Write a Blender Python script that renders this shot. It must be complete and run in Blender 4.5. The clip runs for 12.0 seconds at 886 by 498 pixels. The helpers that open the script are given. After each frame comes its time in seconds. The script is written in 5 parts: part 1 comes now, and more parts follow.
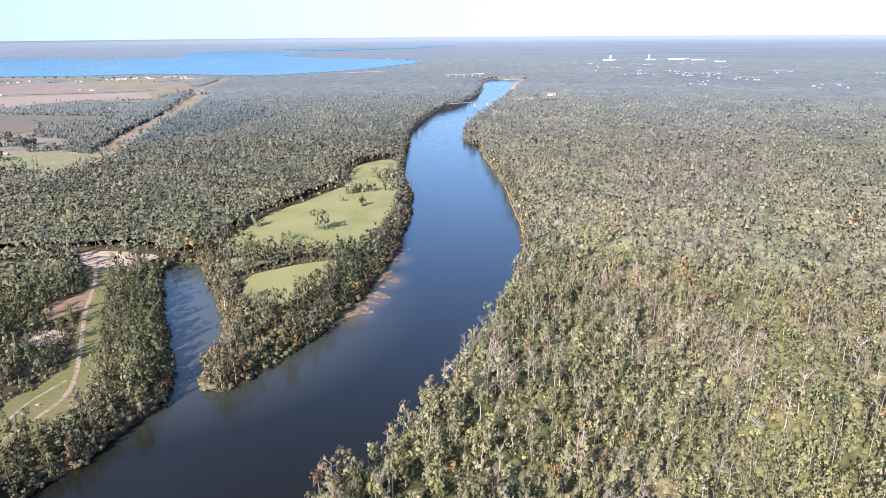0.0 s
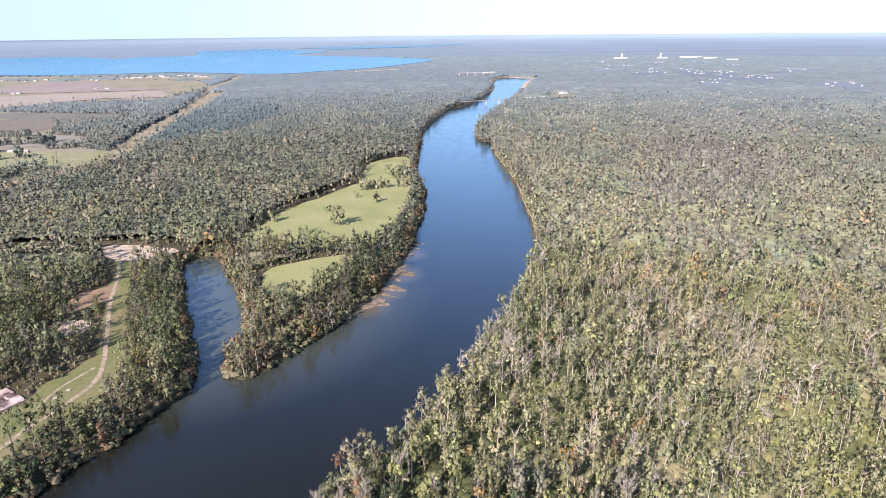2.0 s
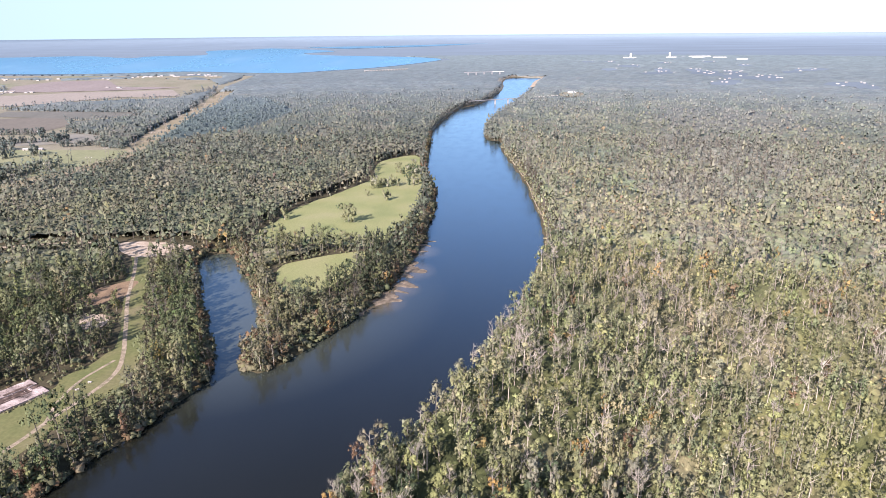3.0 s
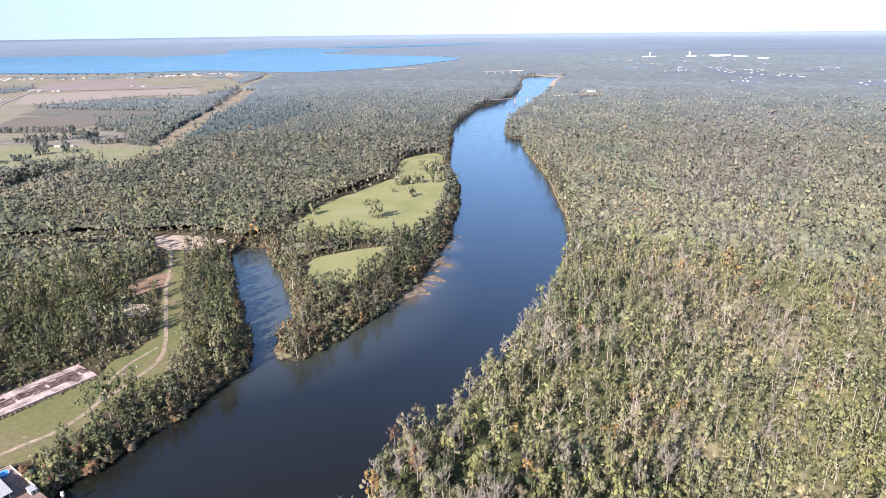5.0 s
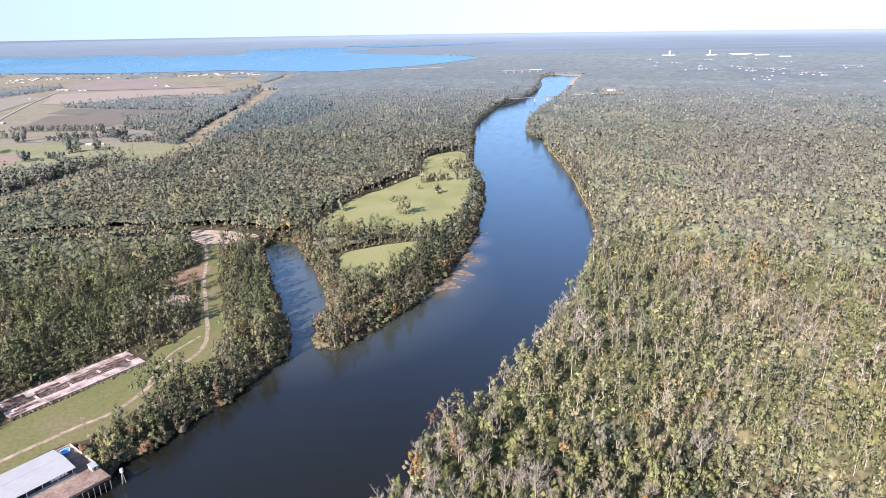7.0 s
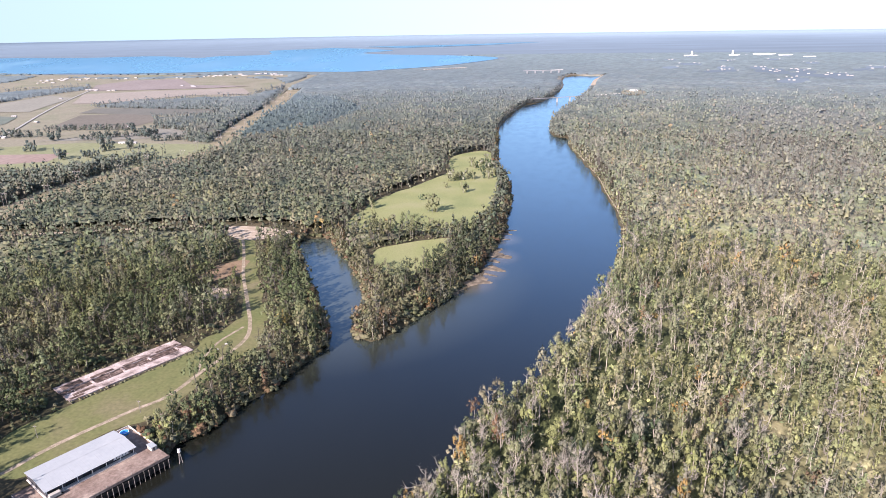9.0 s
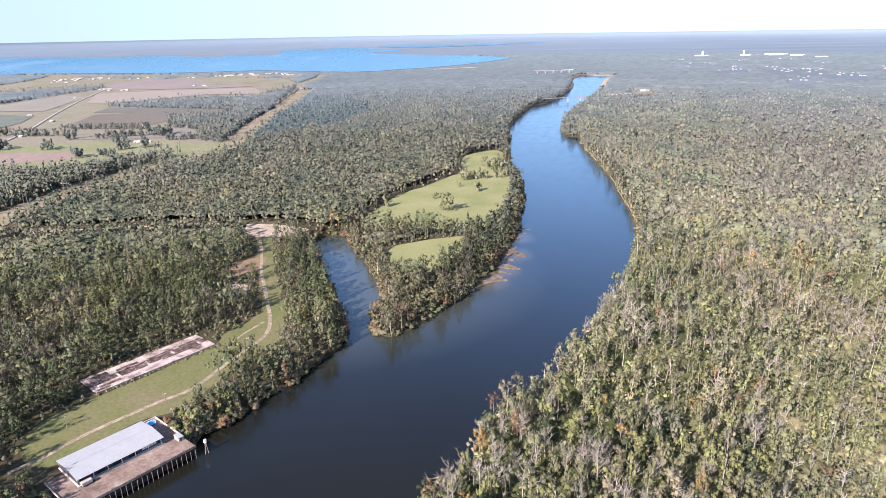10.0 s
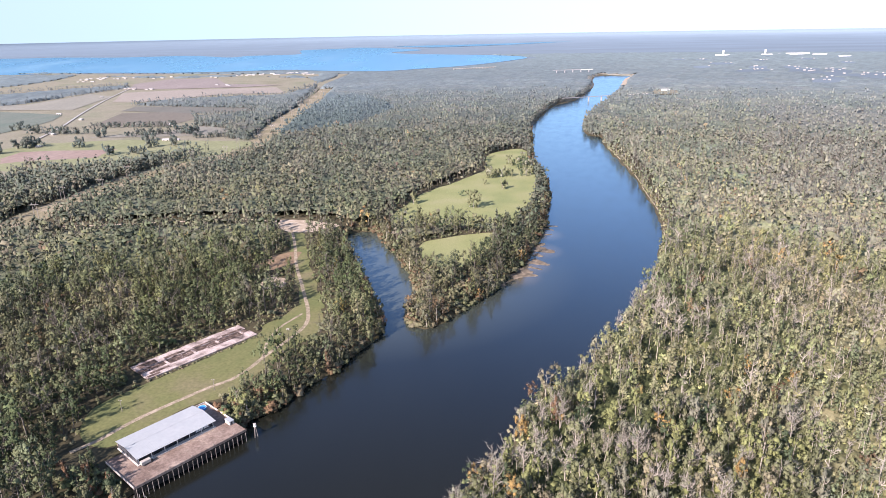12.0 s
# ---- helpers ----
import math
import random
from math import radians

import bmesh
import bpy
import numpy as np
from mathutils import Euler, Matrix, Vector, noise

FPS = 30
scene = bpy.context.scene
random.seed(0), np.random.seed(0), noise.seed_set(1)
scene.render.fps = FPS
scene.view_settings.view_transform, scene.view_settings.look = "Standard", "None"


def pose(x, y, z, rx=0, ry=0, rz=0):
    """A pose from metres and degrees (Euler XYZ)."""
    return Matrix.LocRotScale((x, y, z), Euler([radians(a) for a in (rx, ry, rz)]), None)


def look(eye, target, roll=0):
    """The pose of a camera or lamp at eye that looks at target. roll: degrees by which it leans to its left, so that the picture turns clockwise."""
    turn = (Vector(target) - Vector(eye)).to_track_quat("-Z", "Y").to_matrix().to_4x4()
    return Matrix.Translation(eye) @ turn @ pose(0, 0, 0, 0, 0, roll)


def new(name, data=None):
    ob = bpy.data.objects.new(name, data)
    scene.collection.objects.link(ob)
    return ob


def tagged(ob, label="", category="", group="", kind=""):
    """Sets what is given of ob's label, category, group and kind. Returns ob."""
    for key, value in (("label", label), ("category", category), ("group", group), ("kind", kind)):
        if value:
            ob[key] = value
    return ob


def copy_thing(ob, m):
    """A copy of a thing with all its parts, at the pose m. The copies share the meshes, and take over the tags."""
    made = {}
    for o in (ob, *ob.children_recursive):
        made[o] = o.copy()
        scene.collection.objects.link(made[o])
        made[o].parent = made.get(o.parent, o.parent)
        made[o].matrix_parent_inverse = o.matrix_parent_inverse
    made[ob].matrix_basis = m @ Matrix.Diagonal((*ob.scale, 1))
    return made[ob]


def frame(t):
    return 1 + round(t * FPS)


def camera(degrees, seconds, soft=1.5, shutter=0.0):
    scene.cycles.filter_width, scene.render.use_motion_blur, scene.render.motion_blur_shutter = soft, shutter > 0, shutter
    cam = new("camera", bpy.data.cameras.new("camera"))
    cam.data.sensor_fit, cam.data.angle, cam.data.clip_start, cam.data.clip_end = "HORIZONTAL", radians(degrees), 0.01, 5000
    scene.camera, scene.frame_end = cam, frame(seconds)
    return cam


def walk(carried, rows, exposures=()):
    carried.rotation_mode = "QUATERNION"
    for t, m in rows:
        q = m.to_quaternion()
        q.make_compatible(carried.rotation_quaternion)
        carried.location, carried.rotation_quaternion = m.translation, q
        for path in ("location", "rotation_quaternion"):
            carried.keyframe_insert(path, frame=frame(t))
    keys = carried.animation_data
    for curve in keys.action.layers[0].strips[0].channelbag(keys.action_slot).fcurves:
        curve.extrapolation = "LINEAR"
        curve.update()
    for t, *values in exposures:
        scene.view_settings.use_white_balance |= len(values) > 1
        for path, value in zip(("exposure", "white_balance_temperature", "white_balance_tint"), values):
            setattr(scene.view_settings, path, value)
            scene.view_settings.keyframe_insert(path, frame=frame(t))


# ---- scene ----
import itertools

# ---------------------------------------------------------------- camera
cam = camera(68.7, 12.0, soft=0.7)
EXPOSURE = [(0, 1.26, 6380, 23), (12, 1.26, 6380, 23)]
PATH = [
    (0, (10.598, 18.998, 207.551), (10.398, 20.884, 206.917), -0.5),
    (0.5, (10.152, 16.172, 207.539), (9.95, 18.058, 206.903), -0.5),
    (1, (9.645, 13.321, 207.519), (9.436, 15.206, 206.882), -0.5),
    (1.5, (8.934, 10.427, 207.494), (8.714, 12.31, 206.857), -0.6),
    (2, (7.893, 7.384, 207.495), (7.663, 9.266, 206.857), -0.6),
    (2.5, (6.512, 4.125, 207.523), (6.271, 6.004, 206.884), -0.6),
    (3, (4.752, 0.626, 207.567), (4.5, 2.504, 206.928), -0.6),
    (5, (-3.664, -14.169, 208.015), (-3.963, -12.298, 207.374), -0.7),
    (5.5, (-5.942, -17.885, 208.069), (-6.252, -16.016, 207.428), -0.7),
    (6, (-8.377, -21.58, 208.113), (-8.699, -19.713, 207.472), -0.7),
    (6.5, (-10.953, -25.294, 208.169), (-11.287, -23.429, 207.527), -0.8),
    (7, (-13.629, -29.044, 208.247), (-13.975, -27.182, 207.605), -0.9),
    (9, (-24.576, -44.379, 208.883), (-24.973, -42.527, 208.243), -1.0),
    (9.5, (-27.295, -48.243, 208.941), (-27.704, -46.393, 208.302), -1.0),
    (10, (-30.031, -52.102, 208.986), (-30.452, -50.254, 208.346), -1.0),
    (10.5, (-32.84, -55.85, 209.022), (-33.274, -54.006, 208.382), -1.1),
    (11, (-35.736, -59.467, 209.042), (-36.183, -57.625, 208.403), -1.1),
    (11.5, (-38.688, -63.042, 209.062), (-39.146, -61.203, 208.423), -1.1),
    (12, (-41.665, -66.66, 209.062), (-42.131, -64.823, 208.422), -1.1),
]
walk(cam, [(t, look(eye, target, roll)) for t, eye, target, roll in PATH], EXPOSURE)

# ---------------------------------------------------------------- sky, sun, exposure
SUN_AZ, SUN_EL = 205.0, 31.0
world = bpy.data.worlds.new("sky")
scene.world = world
world.use_nodes = True
wn, wl = world.node_tree.nodes, world.node_tree.links
sky = wn.new("ShaderNodeTexSky")
sky.sky_type, sky.sun_disc = "NISHITA", False
sky.sun_elevation, sky.sun_rotation = radians(SUN_EL), radians(SUN_AZ)
sky.altitude, sky.air_density, sky.dust_density, sky.ozone_density = 0.0, 1.0, 0.8, 1.8
back = wn["Background"]
coord, up = wn.new("ShaderNodeTexCoord"), wn.new("ShaderNodeVectorMath")
up.operation = "MAXIMUM"
up.inputs[1].default_value = (-1, -1, 0.12)
low = wn.new("ShaderNodeVectorMath")
low.operation = "MULTIPLY"
low.inputs[1].default_value = (1, 1, 0.9)
wl.new(coord.outputs["Generated"], low.inputs[0])
wl.new(low.outputs[0], up.inputs[0])
wl.new(up.outputs[0], sky.inputs[0])
wl.new(sky.outputs[0], back.inputs[0])
back.inputs[1].default_value = 0.092
sun = new("sun", bpy.data.lights.new("sun", "SUN"))
sun.data.energy, sun.data.angle, sun.data.color = 5.25, radians(0.5), (1.0, 0.9, 0.8)
a, e = radians(SUN_AZ), radians(SUN_EL)
toward = Vector((math.sin(a) * math.cos(e), math.cos(a) * math.cos(e), math.sin(e)))
sun.matrix_world = look(toward * 300, (0, 0, 0))


# ---------------------------------------------------------------- small tools
rng = np.random.default_rng(7)
HUB, HIGH = np.array([-15.0, -25.0]), 206.0
NEAR_R, SPAN = 2000.0, 2850.0
LAND = 6.0


def far_map(P):
    """Plan places (x, y, height) to the world: beyond two kilometres drawn nearer and raised along sight lines, to fit
    the camera's view.
    """
    P = np.atleast_2d(np.asarray(P, float))
    d = P[:, :2] - HUB
    r = np.maximum(np.hypot(d[:, 0], d[:, 1]), 1e-6)
    rr = np.where(r > NEAR_R, NEAR_R + SPAN * (1 - np.exp(-(np.maximum(r, NEAR_R) - NEAR_R) / SPAN)), r)
    s = rr / r
    return np.c_[HUB + d * s[:, None], HIGH * (1 - s) + P[:, 2] * s]


def spline(points, step=6.0, closed=False):
    """A smooth line through control points, sampled about every step metres."""
    p = np.asarray(points, float)
    n = len(p)
    out = []
    for i in range(n if closed else n - 1):
        p1, p2 = p[i], p[(i + 1) % n]
        p0 = p[(i - 1) % n] if closed or i else 2 * p1 - p2
        p3 = p[(i + 2) % n] if closed or i < n - 2 else 2 * p2 - p1
        k = max(1, int(np.hypot(*(p2 - p1)) / step))
        u = (np.arange(k) / k)[:, None]
        out.append(0.5 * (2 * p1 + (p2 - p0) * u + (2 * p0 - 5 * p1 + 4 * p2 - p3) * u**2 + (3 * p1 - p0 - 3 * p2 + p3) * u**3))
    if not closed:
        out.append(p[-1:])
    return np.concatenate(out)


def ragged(line, amount, seed):
    """The line with its places shifted a little."""
    g = np.random.default_rng(seed)
    w = g.normal(0, 1, (len(line) + 4, 2))
    w = (w[:-4] + w[1:-3] * 2 + w[2:-2] * 2 + w[3:-1]) / 3.2
    return line + w[: len(line)] * amount


def inside(P, poly):
    P, poly = np.asarray(P, float), np.asarray(poly, float)
    res = np.zeros(len(P), bool)
    lo, hi = poly.min(0), poly.max(0)
    pick = np.where(((P >= lo) & (P <= hi)).all(1))[0]
    x, y = P[pick, 0], P[pick, 1]
    c = np.zeros(len(pick), bool)
    for (x1, y1), (x2, y2) in zip(poly, np.roll(poly, -1, 0)):
        if y1 != y2:
            c ^= ((y1 > y) != (y2 > y)) & (x < (x2 - x1) * (y - y1) / (y2 - y1) + x1)
    res[pick] = c
    return res


def distance(P, line, closed=False):
    P, line = np.asarray(P, float), np.asarray(line, float)
    best = np.full(len(P), 1e9)
    ends = np.roll(line, -1, 0) if closed else line[1:]
    for a1, b1 in zip(line, ends):
        d = b1 - a1
        u = np.clip(((P - a1) @ d) / max(d @ d, 1e-9), 0, 1)
        q = P - a1 - u[:, None] * d
        best = np.minimum(best, (q * q).sum(1))
    return np.sqrt(best)


def waves(P, size, seed):
    """A smooth field of about -1 to 1 over the plan, its patches about size metres across."""
    g = np.random.default_rng(seed)
    out = np.zeros(len(P))
    for k in range(9):
        t = g.uniform(0, 2 * np.pi)
        f = 2 * np.pi / (size * g.uniform(0.6, 2.2))
        out += np.sin(f * (P[:, 0] * np.cos(t) + P[:, 1] * np.sin(t)) + g.uniform(0, 6.3))
    return out / 3.6


def link(name, V, F, materials, index=None, col=None, parent=None, smooth=False, normals=None):
    """One mesh object from arrays of places and triangles (or quads)."""
    V, F = np.asarray(V, np.float32), np.asarray(F, np.int32)
    me = bpy.data.meshes.new(name)
    k = F.shape[1]
    me.vertices.add(len(V))
    me.vertices.foreach_set("co", V.ravel())
    me.loops.add(F.size)
    me.loops.foreach_set("vertex_index", F.ravel())
    me.polygons.add(len(F))
    me.polygons.foreach_set("loop_start", np.arange(len(F), dtype=np.int32) * k)
    if index is not None:
        me.polygons.foreach_set("material_index", np.asarray(index, np.int32))
    for m in materials:
        me.materials.append(m)
    if col is not None:
        att = me.color_attributes.new("Col", "FLOAT_COLOR", "POINT")
        att.data.foreach_set("color", np.c_[col, np.ones(len(col))].astype(np.float32).ravel())
    me.update(calc_edges=True)
    me.polygons.foreach_set("use_smooth", np.full(len(F), smooth or normals is not None))
    if normals is not None:
        me.normals_split_custom_set_from_vertices(np.asarray(normals, np.float32))
    ob = new(name, me)
    if parent:
        ob.parent = parent
    return ob


def part(name, bm, material, parent=None, label=""):
    """Links a bmesh as one mesh object under a thing or a part."""
    me = bpy.data.meshes.new(name)
    bmesh.ops.recalc_face_normals(bm, faces=bm.faces)
    bm.to_mesh(me)
    bm.free()
    me.materials.append(material)
    ob = new(name, me)
    if parent:
        ob.parent = parent
    return tagged(ob, label)


def box(x0, x1, y0, y1, z0, z1, bevel=0.0):
    bm = bmesh.new()
    bmesh.ops.create_cube(bm, size=1)
    for v in bm.verts:
        v.co = Vector(((x0 + x1) / 2 + v.co.x * (x1 - x0), (y0 + y1) / 2 + v.co.y * (y1 - y0), (z0 + z1) / 2 + v.co.z * (z1 - z0)))
    if bevel:
        bmesh.ops.bevel(bm, geom=bm.edges[:], offset=bevel, segments=1, affect="EDGES")
    return bm


def rod(p, q, r0, r1, sides=8):
    bm = bmesh.new()
    p, q = Vector(p), Vector(q)
    bmesh.ops.create_cone(bm, cap_ends=True, segments=sides, radius1=r0, radius2=r1, depth=(q - p).length)
    turn = (q - p).to_track_quat("Z", "Y").to_matrix().to_4x4()
    bmesh.ops.transform(bm, matrix=Matrix.Translation((p + q) / 2) @ turn, verts=bm.verts)
    return bm


def merge(*bms):
    out = bmesh.new()
    for b in bms:
        me = bpy.data.meshes.new("tmp")
        b.to_mesh(me)
        b.free()
        out.from_mesh(me)
        bpy.data.meshes.remove(me)
    return out


def hollow(name, m=None):
    ob = new(name)
    if m is not None:
        ob.matrix_world = m
    return ob


# ---------------------------------------------------------------- materials
def material(name, rough=0.8, metal=0.0, spec=0.3):
    m = bpy.data.materials.new(name)
    m.use_nodes = True
    n, l = m.node_tree.nodes, m.node_tree.links
    b = n["Principled BSDF"]
    b.inputs["Roughness"].default_value = rough
    b.inputs["Metallic"].default_value = metal
    b.inputs["Specular IOR Level"].default_value = spec
    return m, n, l, b


def mottled(name, stops, scale, rough=0.85, fine=8.0, bump=0.0, metal=0.0, stretch=(1, 1, 1), spec=0.3, streak=0.35):
    """A surface whose colour wanders through the stops at a coarse scale, with fine grain on top. Scales are in metres."""
    m, n, l, b = material(name, rough, metal, spec)
    geo = n.new("ShaderNodeNewGeometry")
    mp = n.new("ShaderNodeMapping")
    mp.inputs["Scale"].default_value = stretch
    l.new(geo.outputs["Position"], mp.inputs[0])
    big, small = n.new("ShaderNodeTexNoise"), n.new("ShaderNodeTexNoise")
    big.inputs["Scale"].default_value, big.inputs["Detail"].default_value = 1 / scale, 6
    small.inputs["Scale"].default_value, small.inputs["Detail"].default_value = fine / scale, 5
    l.new(mp.outputs[0], big.inputs[0])
    l.new(mp.outputs[0], small.inputs[0])
    ramp = n.new("ShaderNodeValToRGB")
    els = ramp.color_ramp.elements
    for i, c in enumerate(stops):
        p = 0.3 + 0.4 * i / max(1, len(stops) - 1)
        el = els[i] if i < 2 else els.new(p)
        el.position, el.color = p, (*c, 1)
    l.new(big.outputs[0], ramp.inputs[0])
    mix = n.new("ShaderNodeMix")
    mix.data_type, mix.blend_type = "RGBA", "MULTIPLY"
    mix.inputs[0].default_value = 1.0
    grain = n.new("ShaderNodeMapRange")
    grain.inputs[1].default_value, grain.inputs[2].default_value = 0.25, 0.75
    grain.inputs[3].default_value, grain.inputs[4].default_value = 1 - streak, 1 + streak
    l.new(small.outputs[0], grain.inputs[0])
    l.new(ramp.outputs[0], mix.inputs[6])
    l.new(grain.outputs[0], mix.inputs[7])
    l.new(mix.outputs[2], b.inputs["Base Color"])
    if bump:
        bp = n.new("ShaderNodeBump")
        bp.inputs["Strength"].default_value, bp.inputs["Distance"].default_value = 0.6, bump
        l.new(small.outputs[0], bp.inputs["Height"])
        l.new(bp.outputs[0], b.inputs["Normal"])
    return m


def leafy(name, low, high, rough=0.75, grain=0.0):
    """Foliage or bark in each plant's own colour, every clump of it a little different."""
    m, n, l, b = material(name, rough, 0, 0.2)
    at = n.new("ShaderNodeAttribute")
    at.attribute_name = "Col"
    geo, inf = n.new("ShaderNodeNewGeometry"), n.new("ShaderNodeObjectInfo")
    vary = n.new("ShaderNodeMapRange")
    vary.inputs[3].default_value, vary.inputs[4].default_value = low, high
    l.new(geo.outputs["Random Per Island"], vary.inputs[0])
    own = n.new("ShaderNodeMapRange")
    own.inputs[3].default_value, own.inputs[4].default_value = 0.8, 1.2
    l.new(inf.outputs["Random"], own.inputs[0])
    times = n.new("ShaderNodeMath")
    times.operation = "MULTIPLY"
    l.new(vary.outputs[0], times.inputs[0])
    l.new(own.outputs[0], times.inputs[1])
    sc = n.new("ShaderNodeVectorMath")
    sc.operation = "SCALE"
    l.new(at.outputs["Color"], sc.inputs[0])
    l.new(times.outputs[0], sc.inputs["Scale"])
    l.new(sc.outputs[0], b.inputs["Base Color"])
    if grain:
        # sprays of leaves: mottling and relief about grain metres across
        tex, mr, bp = n.new("ShaderNodeTexNoise"), n.new("ShaderNodeMapRange"), n.new("ShaderNodeBump")
        tex.inputs["Scale"].default_value, tex.inputs["Detail"].default_value = 1 / grain, 5
        tex.inputs["Roughness"].default_value = 0.65
        l.new(geo.outputs["Position"], tex.inputs[0])
        mr.inputs[1].default_value, mr.inputs[2].default_value = 0.3, 0.7
        mr.inputs[3].default_value, mr.inputs[4].default_value = 0.74, 1.26
        l.new(tex.outputs[0], mr.inputs[0])
        both = n.new("ShaderNodeMath")
        both.operation = "MULTIPLY"
        l.new(times.outputs[0], both.inputs[0])
        l.new(mr.outputs[0], both.inputs[1])
        l.new(both.outputs[0], sc.inputs["Scale"])
        bp.inputs["Strength"].default_value, bp.inputs["Distance"].default_value = 0.45, grain * 0.5
        l.new(tex.outputs[0], bp.inputs["Height"])
        l.new(bp.outputs[0], b.inputs["Normal"])
    return m


def flat(name, colour, rough=0.6, metal=0.0):
    m, n, l, b = material(name, rough, metal)
    tex, geo = n.new("ShaderNodeTexNoise"), n.new("ShaderNodeNewGeometry")
    tex.inputs["Scale"].default_value, tex.inputs["Detail"].default_value = 0.8, 6
    l.new(geo.outputs["Position"], tex.inputs[0])
    mr = n.new("ShaderNodeMapRange")
    mr.inputs[3].default_value, mr.inputs[4].default_value = 0.75, 1.2
    l.new(tex.outputs[0], mr.inputs[0])
    sc = n.new("ShaderNodeVectorMath")
    sc.operation = "SCALE"
    sc.inputs[0].default_value = colour
    l.new(mr.outputs[0], sc.inputs["Scale"])
    l.new(sc.outputs[0], b.inputs["Base Color"])
    return m


def watery(name, deep, wave, rough, reach=1.0, silt=None, gloss=(0.62, 0.82, 1.0)):
    """Cloudy water: a dull body seen through a rippled glossy face."""
    m, n, l, b = material(name, 1.0, 0, 0.0)
    shine, face, both = n.new("ShaderNodeBsdfGlossy"), n.new("ShaderNodeLayerWeight"), n.new("ShaderNodeMixShader")
    steep = n.new("ShaderNodeMath")
    steep.operation = "POWER"
    steep.inputs[1].default_value = 3.15
    shine.inputs["Color"].default_value = (*gloss, 1)
    face.inputs["Blend"].default_value = 0.5
    l.new(face.outputs["Facing"], steep.inputs[0])
    l.new(steep.outputs[0], both.inputs[0])
    l.new(b.outputs[0], both.inputs[1])
    l.new(shine.outputs[0], both.inputs[2])
    l.new(both.outputs[0], n["Material Output"].inputs["Surface"])
    geo = n.new("ShaderNodeNewGeometry")
    mp = n.new("ShaderNodeMapping")
    mp.inputs["Scale"].default_value = (1, 0.45, 1)
    l.new(geo.outputs["Position"], mp.inputs[0])
    t1, t2, t3 = (n.new("ShaderNodeTexNoise") for _ in range(3))
    for t, s in ((t1, 1 / 90), (t2, 0.22), (t3, 1 / 14)):
        t.inputs["Scale"].default_value, t.inputs["Detail"].default_value = s / reach, 4
        l.new(mp.outputs[0], t.inputs[0])
    ramp = n.new("ShaderNodeValToRGB")
    ramp.color_ramp.elements[0].position, ramp.color_ramp.elements[1].position = 0.35, 0.68
    ramp.color_ramp.elements[0].color = (*deep, 1)
    ramp.color_ramp.elements[1].color = (*[c * 1.25 for c in deep], 1)
    l.new(t1.outputs[0], ramp.inputs[0])
    l.new(ramp.outputs[0], b.inputs["Base Color"])
    if silt:
        # cloudy water in the inlet, brown shallows round the sand spits
        body = ramp.outputs[0]
        for x, y, r0, r1, tone in ((-245, 470, 90, 190, silt), (-112, 470, 8, 26, (0.09, 0.075, 0.05)), (-104, 500, 8, 24, (0.09, 0.075, 0.05)), (-101, 545, 8, 28, (0.09, 0.075, 0.05)), (-100, 600, 6, 24, (0.08, 0.07, 0.05))):
            far, fade, mix = n.new("ShaderNodeVectorMath"), n.new("ShaderNodeMapRange"), n.new("ShaderNodeMix")
            far.operation = "DISTANCE"
            far.inputs[1].default_value = (x, y, 0)
            l.new(geo.outputs["Position"], far.inputs[0])
            fade.inputs[1].default_value, fade.inputs[2].default_value = r0, r1
            fade.inputs[3].default_value, fade.inputs[4].default_value = 1, 0
            l.new(far.outputs["Value"], fade.inputs[0])
            mix.data_type = "RGBA"
            mix.inputs[7].default_value = (*tone, 1)
            l.new(fade.outputs[0], mix.inputs[0])
            l.new(body, mix.inputs[6])
            body = mix.outputs[2]
        l.new(body, b.inputs["Base Color"])
    mr = n.new("ShaderNodeMapRange")
    mr.inputs[1].default_value, mr.inputs[2].default_value = 0.35, 0.7
    mr.inputs[3].default_value, mr.inputs[4].default_value = rough * 0.8, rough * 1.5
    l.new(t3.outputs[0], mr.inputs[0])
    l.new(mr.outputs[0], shine.inputs["Roughness"])
    bp = n.new("ShaderNodeBump")
    bp.inputs["Strength"].default_value, bp.inputs["Distance"].default_value = 1.0, wave
    l.new(t2.outputs[0], bp.inputs["Height"])
    l.new(bp.outputs[0], shine.inputs["Normal"])
    return m


LEAF = leafy("foliage", 0.86, 1.12, 0.8, 0.7)
FAR_LEAF = leafy("distant_foliage", 0.9, 1.1, 0.85)
VINES = leafy("vine_blanket", 1.0, 1.0, 0.8, 0.55)
CROWNS = leafy("crown_layer", 1.0, 1.0, 0.8, 3.0)
BARK = leafy("bark", 0.75, 1.25, 0.85)
EARTH = mottled("forest_floor", [(0.03, 0.03, 0.014), (0.055, 0.048, 0.026), (0.09, 0.075, 0.045)], 30, fine=12, bump=0.3)
WATER = watery("river_water", (0.0092, 0.0099, 0.0074), 0.03, 0.16, silt=(0.056, 0.066, 0.054))
LAKE_WATER = watery("lake_water", (0.085, 0.185, 0.235), 0.0, 0.3, 12.0, gloss=(0.5, 0.8, 0.95))
GRASS = mottled("mown_grass", [(0.152, 0.18, 0.072), (0.2, 0.214, 0.092), (0.228, 0.23, 0.115)], 45, fine=30, bump=0.05, streak=0.25)
LAWN = mottled("rough_lawn", [(0.098, 0.116, 0.042), (0.125, 0.13, 0.052), (0.148, 0.134, 0.072)], 30, fine=14, bump=0.05, streak=0.22)
TRACK = mottled("dirt_track", [(0.14, 0.13, 0.08), (0.26, 0.215, 0.155), (0.36, 0.305, 0.235)], 3.5, fine=6, bump=0.03)
